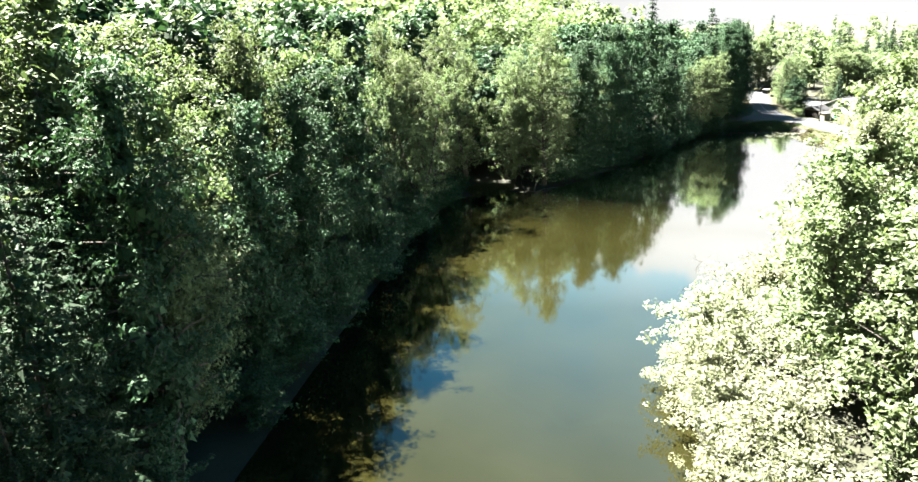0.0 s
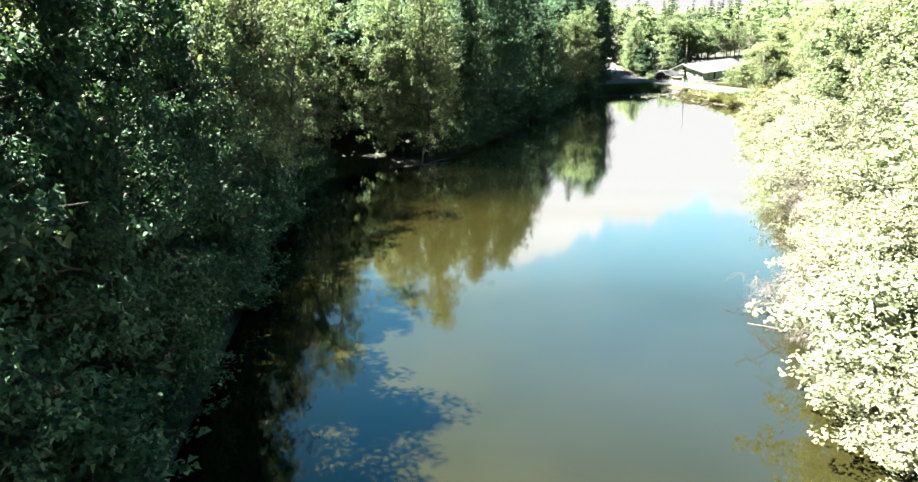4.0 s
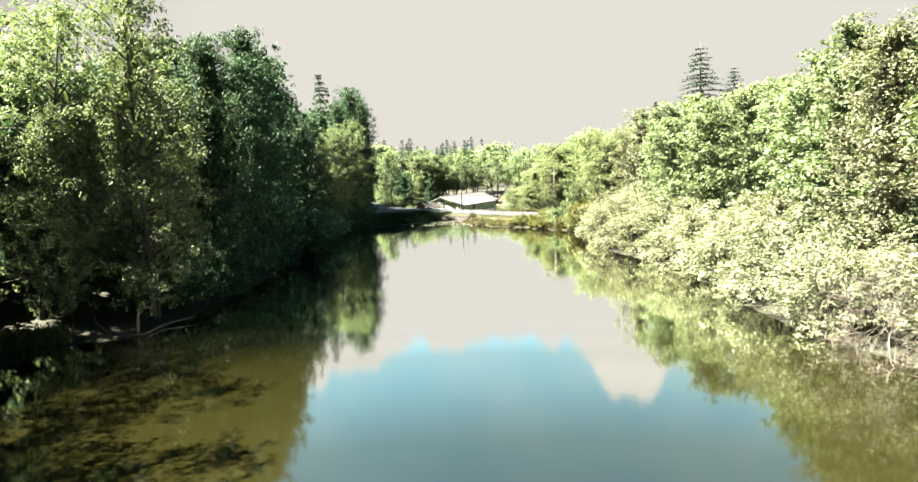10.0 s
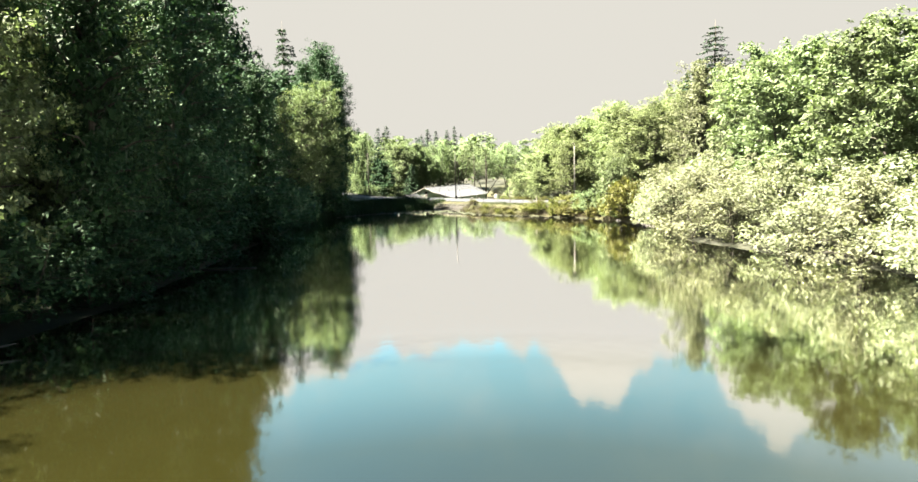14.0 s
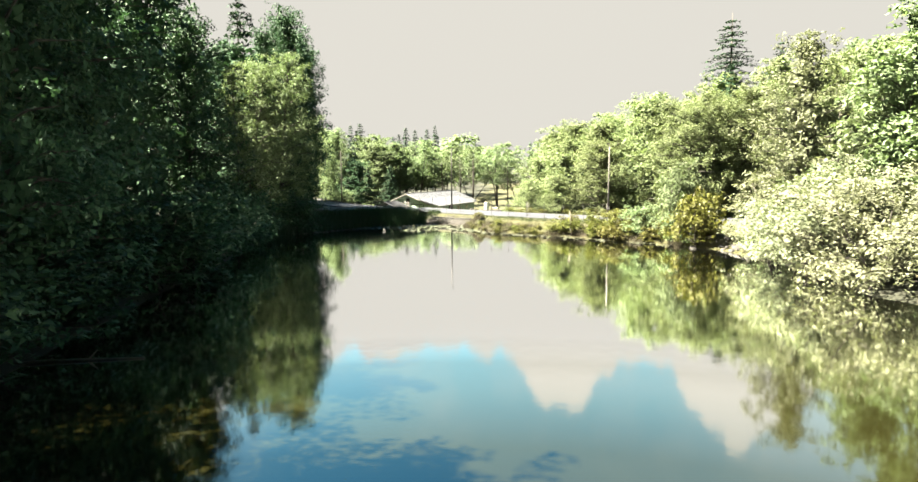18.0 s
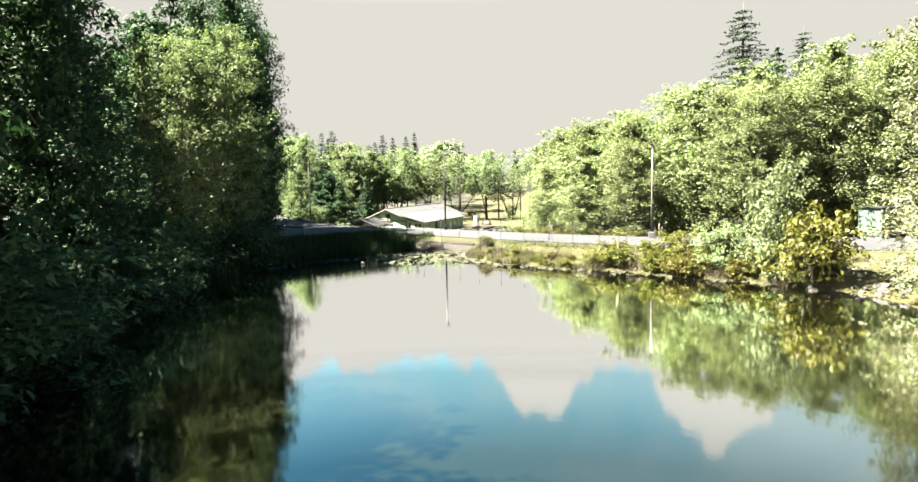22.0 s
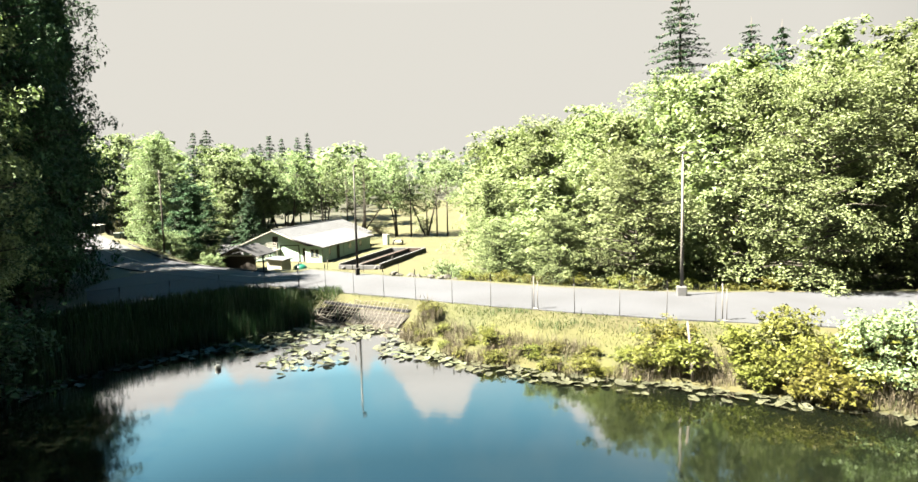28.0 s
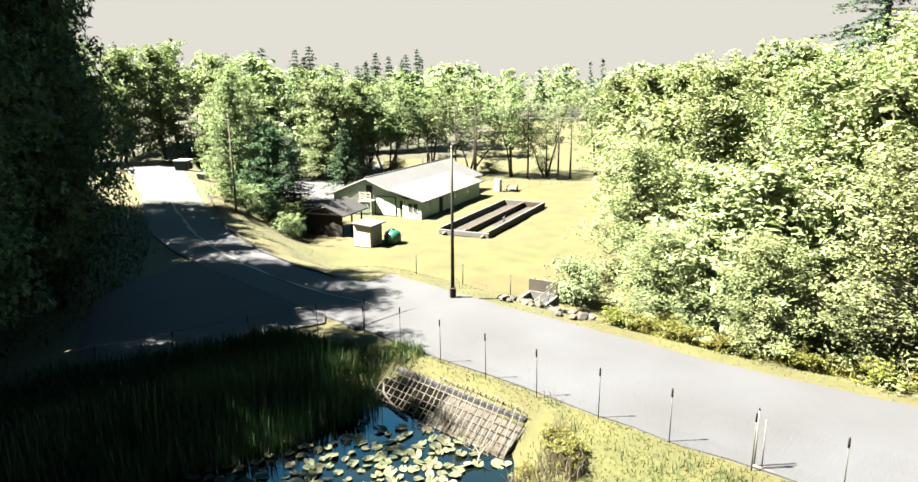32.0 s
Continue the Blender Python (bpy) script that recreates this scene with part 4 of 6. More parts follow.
def far_woods():
    """Distant wood that closes the valley all round: many light trees in one mesh."""
    rng = np.random.default_rng(8)
    kinds = []
    for k in range(4):
        C = [(rng.normal() * 0.13, rng.normal() * 0.13, rng.uniform(0.25, 0.92)) for _ in range(26)]
        kinds.append(leaf_cloud(C, [rng.uniform(0.06, 0.115) for _ in C], 640, 0.052, rng, flat=0.7, aspect=0.8)[0])
    close = []
    for k in range(3):
        C = [(rng.normal() * 0.13, rng.normal() * 0.13, rng.uniform(0.2, 0.94)) for _ in range(40)]
        close.append(leaf_cloud(C, [rng.uniform(0.05, 0.1) for _ in C], 2000, 0.027, rng, flat=0.7, aspect=0.8)[0])
    cones = []
    for k in range(3):
        C, R = [], []
        for j in range(70):
            f = rng.uniform(0.15, 0.98)
            w, q = rng.uniform(0, 6.3), 0.15 * (1 - f) + 0.008
            C.append((q * math.cos(w) * 0.7, q * math.sin(w) * 0.7, f))
            R.append(0.022 + 0.035 * (1 - f))
        cones.append(leaf_cloud(C, R, 380, 0.052, rng, flat=0.5, aspect=0.5)[0])
    places = {"leaf": [], "needle": []}
    yard = lambda X, Y: ((X > 100) & (X < 180) & (Y > 165) & (Y < 258)) | ((np.abs((Y - 236) - 0.93 * (X - 135)) < 15) & (X > 115) & (X < 200))
    for seed, box4, gap, tries, test in (
            (21, (-150, 120, -20, 330), 9.0, 4500, lambda X, Y, D, R, E: (E < 0) & (D > 34) & (D < 125) & (R > np.where(Y > 217, 23.0, 6.0)) & ((Y - 60 > X - 20) | (X < 0))),
            (22, (100, 330, 20, 360), 10.0, 3500, lambda X, Y, D, R, E: (E > 8) & (R > 8) & ~yard(X, Y) & ~far_field(X, Y) & ~((Y < 178) & (X < 176))),
            (23, (-60, 180, -110, 0), 13.0, 700, lambda X, Y, D, R, E: (D > 8)),
            (25, (45, 200, -40, 125), 9.0, 1500, lambda X, Y, D, R, E: (E < -4) & (D > 38) & (R > 6)),
            (24, (-200, 420, 300, 520), 16.0, 900, lambda X, Y, D, R, E: R > 6)):
        for x, y, d in scatter(seed, box4[0], box4[1], box4[2], box4[3], gap, test, tries):
            e = float(east_of_road(np.array([x]), np.array([y]))[0])
            z = ground_z(x, y)
            t = canopy(x, y) + 0.16 * max(0.0, d - 38) * (x < 75) if e < 0 else 17 + 3 * math.sin(x * 0.05) + 0.02 * max(0, y - 260)
            fir = rng.random() < (0.28 if e < 0 else 0.25)
            h = max(9.0, t * rng.uniform(0.72, 1.16) * (1.12 if fir else 1.0) - z)
            a = rng.uniform(0, 6.3)
            V = (cones if fir else close if e < 0 and d < 68 and x < 75 else kinds)[int(rng.integers(3))]
            k = h * (1.0 if fir else 1.15)
            W = np.column_stack([(V[:, 0] * math.cos(a) - V[:, 1] * math.sin(a)) * k + x, (V[:, 0] * math.sin(a) + V[:, 1] * math.cos(a)) * k + y, V[:, 2] * h + z])
            places["needle" if fir else "leaf"].append(W)
    for key, nm, lab in (("leaf", "distant_broadleaf_wood", "continuous leafy wood closing the valley in the distance"), ("needle", "distant_conifer_wood", "dark conifers of the distant wood")):
        V = np.concatenate(places[key])
        ob = new(nm, mesh_of(nm, V, np.arange(len(V)).reshape(-1, 3), M[key]))
        tagged(ob, lab, "wood", kind="stuff")


build_woods()

# ---- lamps, poles, fences ----
def lamp_post(x, y, h, mat, label, turn):
    z = ground_z(x, y) - 0.05
    t = thing("lamp_post", x, y, z, turn, label, "street lamp", "lamp posts along the dam road")
    bm = bmesh.new()
    w = 0.3 if mat is M["steel"] else 0.17
    box(bm, (-w, -w, 0), (w, w, 0.75), 0.05)
    part("base", bm, M["concrete"] if mat is M["steel"] else M["dark_metal"], t, "stout square footing")
    tube("pole", [(0, 0, 0.7), (0, 0, h * 0.5), (0, 0, h)], [0.11, 0.085, 0.055], mat, t, 10)
    arm = tube("arm", [(0, 0, h - 0.35), (0.25, 0, h - 0.05), (0.75, 0, h + 0.02)], 0.035, mat, t, 6)
    bm = bmesh.new()
    vs = box(bm, (0.55, -0.14, h - 0.06), (1.15, 0.14, h + 0.1), 0.05)
    part("lamp_head", bm, M["dark_metal"], arm, "flat dark luminaire")


lamp_post(96.9, 169.7, 9.0, M["dark_metal"], "dark slender lamp post beside the dam road", 230)
lamp_post(98.0, 144.3, 9.0, M["steel"], "pale galvanised lamp post beside the dam road", 200)


def wooden_pole(x, y, h, r=0.13, label="weathered wooden utility pole beside the road"):
    t = thing("utility_pole", x, y, ground_z(x, y) - 0.1, 0, label, "pole")
    tube("shaft", [(0, 0, 0), (0.02, 0, h * 0.5), (0, 0.03, h)], [r, r * 0.85, r * 0.65], M["bark"], t, 9)
    boxed("cross_arm", (-0.45, -0.05, h - 0.5), (0.45, 0.05, h - 0.38), M["bark"], t)


wooden_pole(103.7, 205.2, 10.0, 0.11)
wooden_pole(97.6, 119.5, 12.0, label="pale wooden pole rising above the bushes")


def fence_line(points, h, label, spacing=2.65, rails=True, wire=False):
    """A chain-link fence: posts, top rails between them, tension wire or mesh."""
    P = [Vector(p) for p in points]
    t = thing("chain_link_fence", P[0].x, P[0].y, ground_z(P[0].x, P[0].y), 0, label, "fence", kind="")
    o = Vector((P[0].x, P[0].y, ground_z(P[0].x, P[0].y)))
    posts = []
    for a, b in zip(P, P[1:]):
        n = max(1, round((b - a).length / spacing))
        posts += [a + (b - a) * (k / n) for k in range(n)]
    posts.append(P[-1])
    rng = random.Random(len(posts))
    feet = []
    for p in posts:
        z = ground_z(p.x, p.y)
        lean = Vector((rng.uniform(-0.05, 0.05), rng.uniform(-0.05, 0.05), 0))
        b = Vector((p.x, p.y, z)) - o
        post = tube("post", [b - Vector((0, 0, 0.1)), b + lean + Vector((0, 0, h))], 0.020, M["post"], t, 6)
        tube("post_cap", [b + lean * 0.85 + Vector((0, 0, h - 0.28)), b + lean + Vector((0, 0, h)), b + lean + Vector((0, 0, h + 0.06))], [0.034, 0.034, 0.012], M["dark_metal"], post, 6)
        feet.append((b, b + lean + Vector((0, 0, h - 0.02))))
    for (a0, a1), (b0, b1) in zip(feet, feet[1:]):
        if rails:
            tube("top_rail", [a1, (a1 + b1) / 2 - Vector((0, 0, 0.015)), b1], 0.011, M["rail"], t, 5)
        tube("tension_wire", [a0 + Vector((0, 0, 0.06)), b0 + Vector((0, 0, 0.06))], 0.006, M["rail"], t, 4)
        if wire:
            pile = Pile()
            d = b0 - a0
            n = int(d.length / 0.16)
            for k in range(n):
                for up in (0, 1):
                    f0, f1 = k / n, min(1.0, (k + 1.15 / 0.16 * 0.6) / n)
                    q0, q1 = a0 + d * f0, a0 + d * f1
                    frac = (f1 - f0) * n * 0.16 / 0.7
                    z0, z1 = (0.06, 0.06 + (h - 0.1) * min(1, frac)) if up else (h - 0.04, h - 0.04 - (h - 0.1) * min(1, frac))
                    v, f = tube_data([q0 + Vector((0, 0, z0)), q1 + Vector((0, 0, z1))], [0.0013, 0.0013], 3, cap=False)
                    pile.add(v, f)
            raw("wire_mesh", pile.v, pile.f, M["rail"], t)
    return t


fence_line([(91.6, 141.2, 0), (90.7, 146, 0), (90.2, 151, 0), (89.9, 159, 0), (89.8, 169.2, 0)], 2.0, "thin galvanised chain-link fence beside the dam road", 2.65, False, True)
fence_line([(89.8, 169.2, 0), (88.5, 171.2, 0), (82, 172.9, 0), (76.3, 174.4, 0), (70, 175.8, 0)], 1.55, "galvanised fence with top rail between reeds and pull-out", 2.9)
fence_line([(150.5, 208, 0), (156, 206, 0), (164, 205, 0)], 1.5, "chain-link fence at the end of the hatchery yard", 2.7, True, True)

gate = thing("pipe_gate_post", 90.45, 151.0, ground_z(90.45, 151.0), 0, "pale steel gate post with a bent pipe at its foot", "post", "gate posts")
tube("post", [(0, 0, -0.1), (0.0, 0.02, 2.05)], 0.028, M["steel"], gate, 8)
tube("brace", [(0.05, -0.22, 0.1), (0.06, -0.2, 1.75)], 0.02, M["steel"], gate, 6)
tube("foot_pipe", [(-0.02, 0.02, 0.12), (0.05, -0.3, 0.06), (0.1, -0.9, 0.05)], 0.04, M["steel"], gate, 6)
tube("post_cap", [(0.0, 0.02, 2.05), (0.0, 0.02, 2.12)], [0.042, 0.015], M["dark_metal"], gate, 6)

copy_thing(gate, pose(91.75, 140.9, ground_z(91.75, 140.9), 0, 0, 15))

# lone stakes in the yard
for x, y, h in ((101.0, 172.5, 1.3), (100.4, 176.2, 1.2), (101.8, 169.2, 1.6)):
    t = thing("metal_stake", x, y, ground_z(x, y), 0, "thin lone metal stake in the grass below the road", "stake", "stakes in the grass")
    tube("rod", [(0, 0, -0.1), (0.03, 0.02, h)], 0.03, M["dark_metal"], t, 6)
    tube("cap", [(0.03, 0.02, h), (0.03, 0.02, h + 0.06)], [0.04, 0.03], M["dark_metal"], t, 6)


# ---- spillway rack ----
def spillway():
    """Sloping grid of bars over the outlet in the dam's water face."""
    t = thing("trash_rack", 88.4, 162.3, 0.0, 0, "sloping grid of pale bars over the spillway inlet", "grating")
    rng = random.Random(3)
    y0, y1 = -3.7, 3.7
    top, foot = Vector((0.5, 0, 0.86)), Vector((-1.45, 0, -0.08))
    for k in range(7):
        f = k / 6
        p = top * (1 - f) + foot * f
        sag = 0.05 * rng.uniform(-1, 1)
        tube("cross_rail", [(p.x, y0 + rng.uniform(-0.15, 0.1), p.z), (p.x + 0.02, 0, p.z + sag), (p.x, y1 + rng.uniform(-0.1, 0.15), p.z)], 0.018, M["rack"], t, 6)
    n = 24
    for k in range(n):
        y = y0 + (y1 - y0) * (k + 0.5) / n + rng.uniform(-0.05, 0.05)
        skew = 0.25
        a, b = top * 1.0 + Vector((0.05, y + skew, 0.05)), foot + Vector((rng.uniform(-0.12, 0.1), y - skew, 0.03))
        up = Vector((0, 0, 0.06))
        pts = [b + up, (a + b) / 2 + up + Vector((0, 0, rng.uniform(-0.03, 0.03))), a + up]
        if k < 14:
            lift = rng.uniform(0.1, 0.22)
            pts = pts[:2] + [a + up + Vector((0.0, 0, lift)), a + Vector((0.08, 0.3, lift + 0.02)), a + Vector((0.12, 0.34, lift - 0.14))]
        tube("rack_bar", pts, 0.022, M["rack"], t, 6)

    def bed(name, ya, yb, mat, label):
        bm = bmesh.new()
        f = bm.faces.new([bm.verts.new(p) for p in ((0.42, ya, 0.66), (-1.42, ya, -0.06), (-1.42, yb, -0.06), (0.42, yb, 0.66))])
        r = bmesh.ops.extrude_face_region(bm, geom=[f])
        bmesh.ops.translate(bm, verts=[v for v in r["geom"] if isinstance(v, bmesh.types.BMVert)], vec=(0, 0, -0.12))
        bmesh.ops.recalc_face_normals(bm, faces=bm.faces)
        part(name, bm, mat, t, label)

    # dark plate added under the bars in place of the hollow's shade
    bed("shade_plate", 0.3, y1, M["shade_plate"], "near-black plate added for the shade under the bars")
    bed("apron", y0, 0.296, M["apron_concrete"], "pale concrete apron under the bars")
    tube("foot_pipe", [(-0.35, y1 - 0.1, 0.42), (-0.9, y1 - 0.7, 0.26), (-1.35, y1 - 2.0, 0.1), (-1.55, 0.9, 0.04)], [0.05, 0.05, 0.05, 0.05], M["rack"], t, 7, "bent pale pipe along the foot of the rack")
    for k in range(34):
        y = rng.uniform(y0, 0.6)
        x = rng.uniform(-1.75, -0.9)
        z = max(0.03, 0.66 + (x - 0.42) * 0.39 + 0.12)
        a = rng.uniform(-0.5, 0.5)
        tube("debris_stick", [(x, y, z), (x + 0.35 * math.sin(a), y + 0.45 * math.cos(a), z + rng.uniform(0, 0.12))], [0.016, 0.008], M["dry"], t, 4)
    # sill given a near-black colour so the hollow behind the bars reads shaded
    boxed("inlet_sill", (88.75, 158.75, -0.4), (89.0, 165.9, 0.84), M["dark_shaded"], None, 0.02)
    tagged(bpy.data.objects["inlet_sill"], "concrete lip above the rack, blackened like the shaded hollow", "sill", kind="structure")
    ledge = thing("fallen_branch", 86.0, 158.9, 0.02, 0, "bleached branch leaning out of the water beside the rack", "branch")
    tube("stem", [(0, 0, -0.2), (0.5, 0.2, 0.25), (1.0, 0.1, 0.6)], [0.05, 0.04, 0.02], M["dead"], ledge, 6)
    tube("twig", [(0.5, 0.2, 0.25), (0.6, 0.6, 0.5)], [0.03, 0.01], M["dead"], ledge, 5)


spillway()


# ---- house ----
def house():
    t = thing("hatchery_building", 124.7, 209.2, YARD, 17.7, "low pale-green building with a broad pale metal roof", "building")
    L0, L1, W, EAVE, RIDGE = -0.7, 25.0, 5.4, 2.25, 4.66
    def slab(name, pts, thick, mat, label=""):
        bm = bmesh.new()
        f = bm.faces.new([bm.verts.new(p) for p in pts])
        r = bmesh.ops.extrude_face_region(bm, geom=[f])
        bmesh.ops.translate(bm, verts=[v for v in r["geom"] if isinstance(v, bmesh.types.BMVert)], vec=thick)
        bmesh.ops.recalc_face_normals(bm, faces=bm.faces)
        return part(name, bm, mat, t, label)
    sl = (RIDGE - EAVE) / (W + 0.6)
    gable = [(0, -W, 0), (0, W, 0), (0, W, RIDGE - sl * W - 0.1), (0, 0, RIDGE - 0.1), (0, -W, RIDGE - sl * W - 0.1)]
    wall_f = slab("gable_wall", gable, (0.2, 0, 0), M["white_wall"], "pale weatherboarded gable end")
    slab("gable_wall", [(x + L1 - 0.9, y, z) for x, y, z in gable], (0.2, 0, 0), M["white_wall"])
    boxed("side_wall", (0.2, -W, 0), (L1 - 0.9, -W + 0.2, EAVE + 0.1), M["white_wall"], t)
    boxed("side_wall", (0.2, W - 0.2, 0), (L1 - 0.9, W, EAVE + 0.1), M["white_wall"], t)
    for s in (-1, 1):
        roof = slab("roof", [(L0, 0, RIDGE), (L1, 0, RIDGE), (L1, s * (W + 0.6), EAVE), (L0, s * (W + 0.6), EAVE)], (0, 0, 0.12), M["roof"], "pale sun-bleached metal roof slope")
        for k in range(33):
            x = L0 + 0.4 + k * 0.78
            v, f = tube_data([(x, 0, RIDGE + 0.13), (x, s * (W + 0.6), EAVE + 0.13)], [0.022, 0.022], 4)
            raw("roof_seam", v, f, M["roof"], roof)
        boxed("fascia", (L0, s * (W + 0.6) - 0.03, EAVE - 0.1), (L1, s * (W + 0.6) + 0.03, EAVE + 0.1), M["trim"], t)
        v, f = tube_data([(L0 - 0.03, 0, RIDGE + 0.02), (L0 - 0.03, s * (W + 0.65), EAVE + 0.0)], [0.11, 0.11], 4)
        raw("barge_board", v, f, M["trim"], t)
    tube("ridge_cap", [(L0, 0, RIDGE + 0.14), (L1, 0, RIDGE + 0.14)], 0.1, M["roof"], t, 6)
    # lean-to along the yard side
    X0, X1, Y0 = -0.9, 18.5, -8.0
    boxed("annex_front_wall", (X0, Y0 + 0.2, 0), (X0 + 0.2, -W, 2.35), M["white_wall"], t, label="pale front wall of the lean-to")
    boxed("annex_side_wall", (X0, Y0, 0), (X1, Y0 + 0.2, 2.15), M["white_wall"], t, label="pale side wall of the lean-to")
    boxed("annex_back_wall", (X1 - 0.2, Y0 + 0.2, 0), (X1, -W, 2.3), M["white_wall"], t)
    lean = slab("annex_roof", [(X0 - 0.5, -3.3, 3.52), (X1 + 0.4, -3.3, 3.52), (X1 + 0.4, Y0 - 0.5, 2.2), (X0 - 0.5, Y0 - 0.5, 2.2)], (0, 0, 0.1), M["roof"], "shallow pale lean-to roof")
    boxed("fascia", (X0 - 0.5, Y0 - 0.53, 2.1), (X1 + 0.4, Y0 - 0.47, 2.3), M["trim"], t)

    def window(x, y, z, w, h, axis):
        fr = bmesh.new()
        if axis == "x":   # faces -x
            for lo, hi in (((x - 0.05, y - w / 2, z), (x, y + w / 2, z + 0.07)), ((x - 0.05, y - w / 2, z + h - 0.07), (x, y + w / 2, z + h)), ((x - 0.05, y - w / 2, z), (x, y - w / 2 + 0.07, z + h)), ((x - 0.05, y + w / 2 - 0.07, z), (x, y + w / 2, z + h))):
                box(fr, lo, hi)
            o = part("window_frame", fr, M["trim"], t)
            boxed("pane", (x - 0.03, y - w / 2 + 0.06, z + 0.06), (x - 0.008, y + w / 2 - 0.06, z + h - 0.06), M["glass"], o, 0)
        else:             # faces -y
            for lo, hi in (((x - w / 2, y - 0.05, z), (x + w / 2, y, z + 0.07)), ((x - w / 2, y - 0.05, z + h - 0.07), (x + w / 2, y, z + h)), ((x - w / 2, y - 0.05, z), (x - w / 2 + 0.07, y, z + h)), ((x + w / 2 - 0.07, y - 0.05, z), (x + w / 2, y, z + h))):
                box(fr, lo, hi)
            o = part("window_frame", fr, M["trim"], t)
            boxed("pane", (x - w / 2 + 0.06, y - 0.03, z + 0.06), (x + w / 2 - 0.06, y - 0.008, z + h - 0.06), M["glass"], o, 0)

    window(X0, -6.5, 0.75, 0.62, 1.2, "x")
    window(X0, -7.25, 0.75, 0.62, 1.2, "x")
    window(1.8, Y0, 0.85, 0.6, 1.1, "y")
    window(9.5, Y0, 0.95, 1.0, 0.9, "y")
    window(14.0, Y0, 0.95, 1.0, 0.9, "y")
    for x in (4.4, 7.0):
        d = boxed("door", (x, Y0 - 0.06, 0.03), (x + 0.95, Y0, 2.03), M["dark_wood"] if x < 5 else M["white_wall"], t, label="dark side door" if x < 5 else "pale side door")
        boxed("handle", (x + 0.8, Y0 - 0.12, 0.98), (x + 0.86, Y0 - 0.06, 1.04), M["steel"], d)
    boxed("corner_door", (-0.06, -W + 0.05, 0.03), (0.0, -W + 0.85, 2.0), M["dark_wood"], t, label="dark narrow door beside the lean-to")
    # roll-up door in the gable
    g = boxed("garage_door", (-0.05, -3.9, 0.03), (0.0, -1.0, 2.35), M["white_wall"], t, label="closed pale-green sectional garage door")
    for z in (0.6, 1.2, 1.8):
        boxed("panel_joint", (-0.07, -3.85, z), (-0.05, -1.05, z + 0.04), M["trim"], g, 0)
    for lo, hi in (((-0.09, -4.02, 0), (-0.0, -3.9, 2.45)), ((-0.09, -1.0, 0), (0.0, -0.88, 2.45)), ((-0.09, -4.02, 2.35), (0.0, -0.88, 2.47))):
        boxed("door_trim", lo, hi, M["dark_wood"], t)
    # outside stair to the loft
    boxed("loft_door", (-0.06, -0.55, 1.95), (0.0, 0.35, 3.75), M["dark_wood"], t, label="dark loft door")
    boxed("landing", (-1.2, -1.0, 1.75), (-0.02, 0.7, 1.9), M["trim"], t)
    for y in (-0.95, 0.65):
        boxed("landing_post", (-1.18, y - 0.05, 0), (-1.08, y + 0.05, 2.9), M["trim"], t)
    for z in (2.2, 2.5, 2.85):
        boxed("landing_rail", (-1.18, -1.0, z), (-1.12, 0.7, z + 0.1), M["trim"], t)
    for k in range(9):
        y, z = 0.75 + k * 0.3, 1.72 - k * 0.19
        boxed("stair_tread", (-1.15, y, z), (-0.1, y + 0.3, z + 0.05), M["trim"], t)
    for off in (0.35, 0.65, 0.95):
        v, f = tube_data([(-1.15, 0.7, 1.9 + off), (-1.15, 3.5, 0.12 + off)], [0.055, 0.055], 4)
        raw("stair_rail", v, f, M["trim"], t)
    boxed("stair_post", (-1.2, 3.4, 0), (-1.1, 3.5, 1.2), M["trim"], t)
    v, f = tube_data([(-1.12, 0.7, 1.75), (-1.12, 3.5, -0.02)], [0.11, 0.11], 4)
    raw("stair_string", v, f, M["trim"], t)
    tube("vent_pipe", [(17.2, 0.8, RIDGE - 0.5), (17.2, 0.8, RIDGE + 0.9)], 0.07, M["dark_metal"], t, 8)
    tube("downpipe", [(X0 + 0.05, Y0 - 0.1, 2.1), (X0 + 0.05, Y0 - 0.1, 0.1)], 0.04, M["trim"], t, 6)
    # siding boards on the walls the camera sees
    for z in np.arange(0.22, 2.1, 0.24):
        boxed("siding_board", (X0 - 0.012, Y0 + 0.02, z), (X0 - 0.001, -W - 0.02, z + 0.015), M["trim"], t, 0)
    for z in np.arange(2.6, 4.2, 0.24):
        w = W * (RIDGE - 0.2 - z) / (RIDGE - EAVE)
        boxed("siding_board", (-0.014, 0.75, z), (-0.001, max(0.8, w), z + 0.015), M["trim"], t, 0)
        boxed("siding_board", (-0.014, -max(0.8, w), z), (-0.001, -0.75, z + 0.015), M["trim"], t, 0)


house()


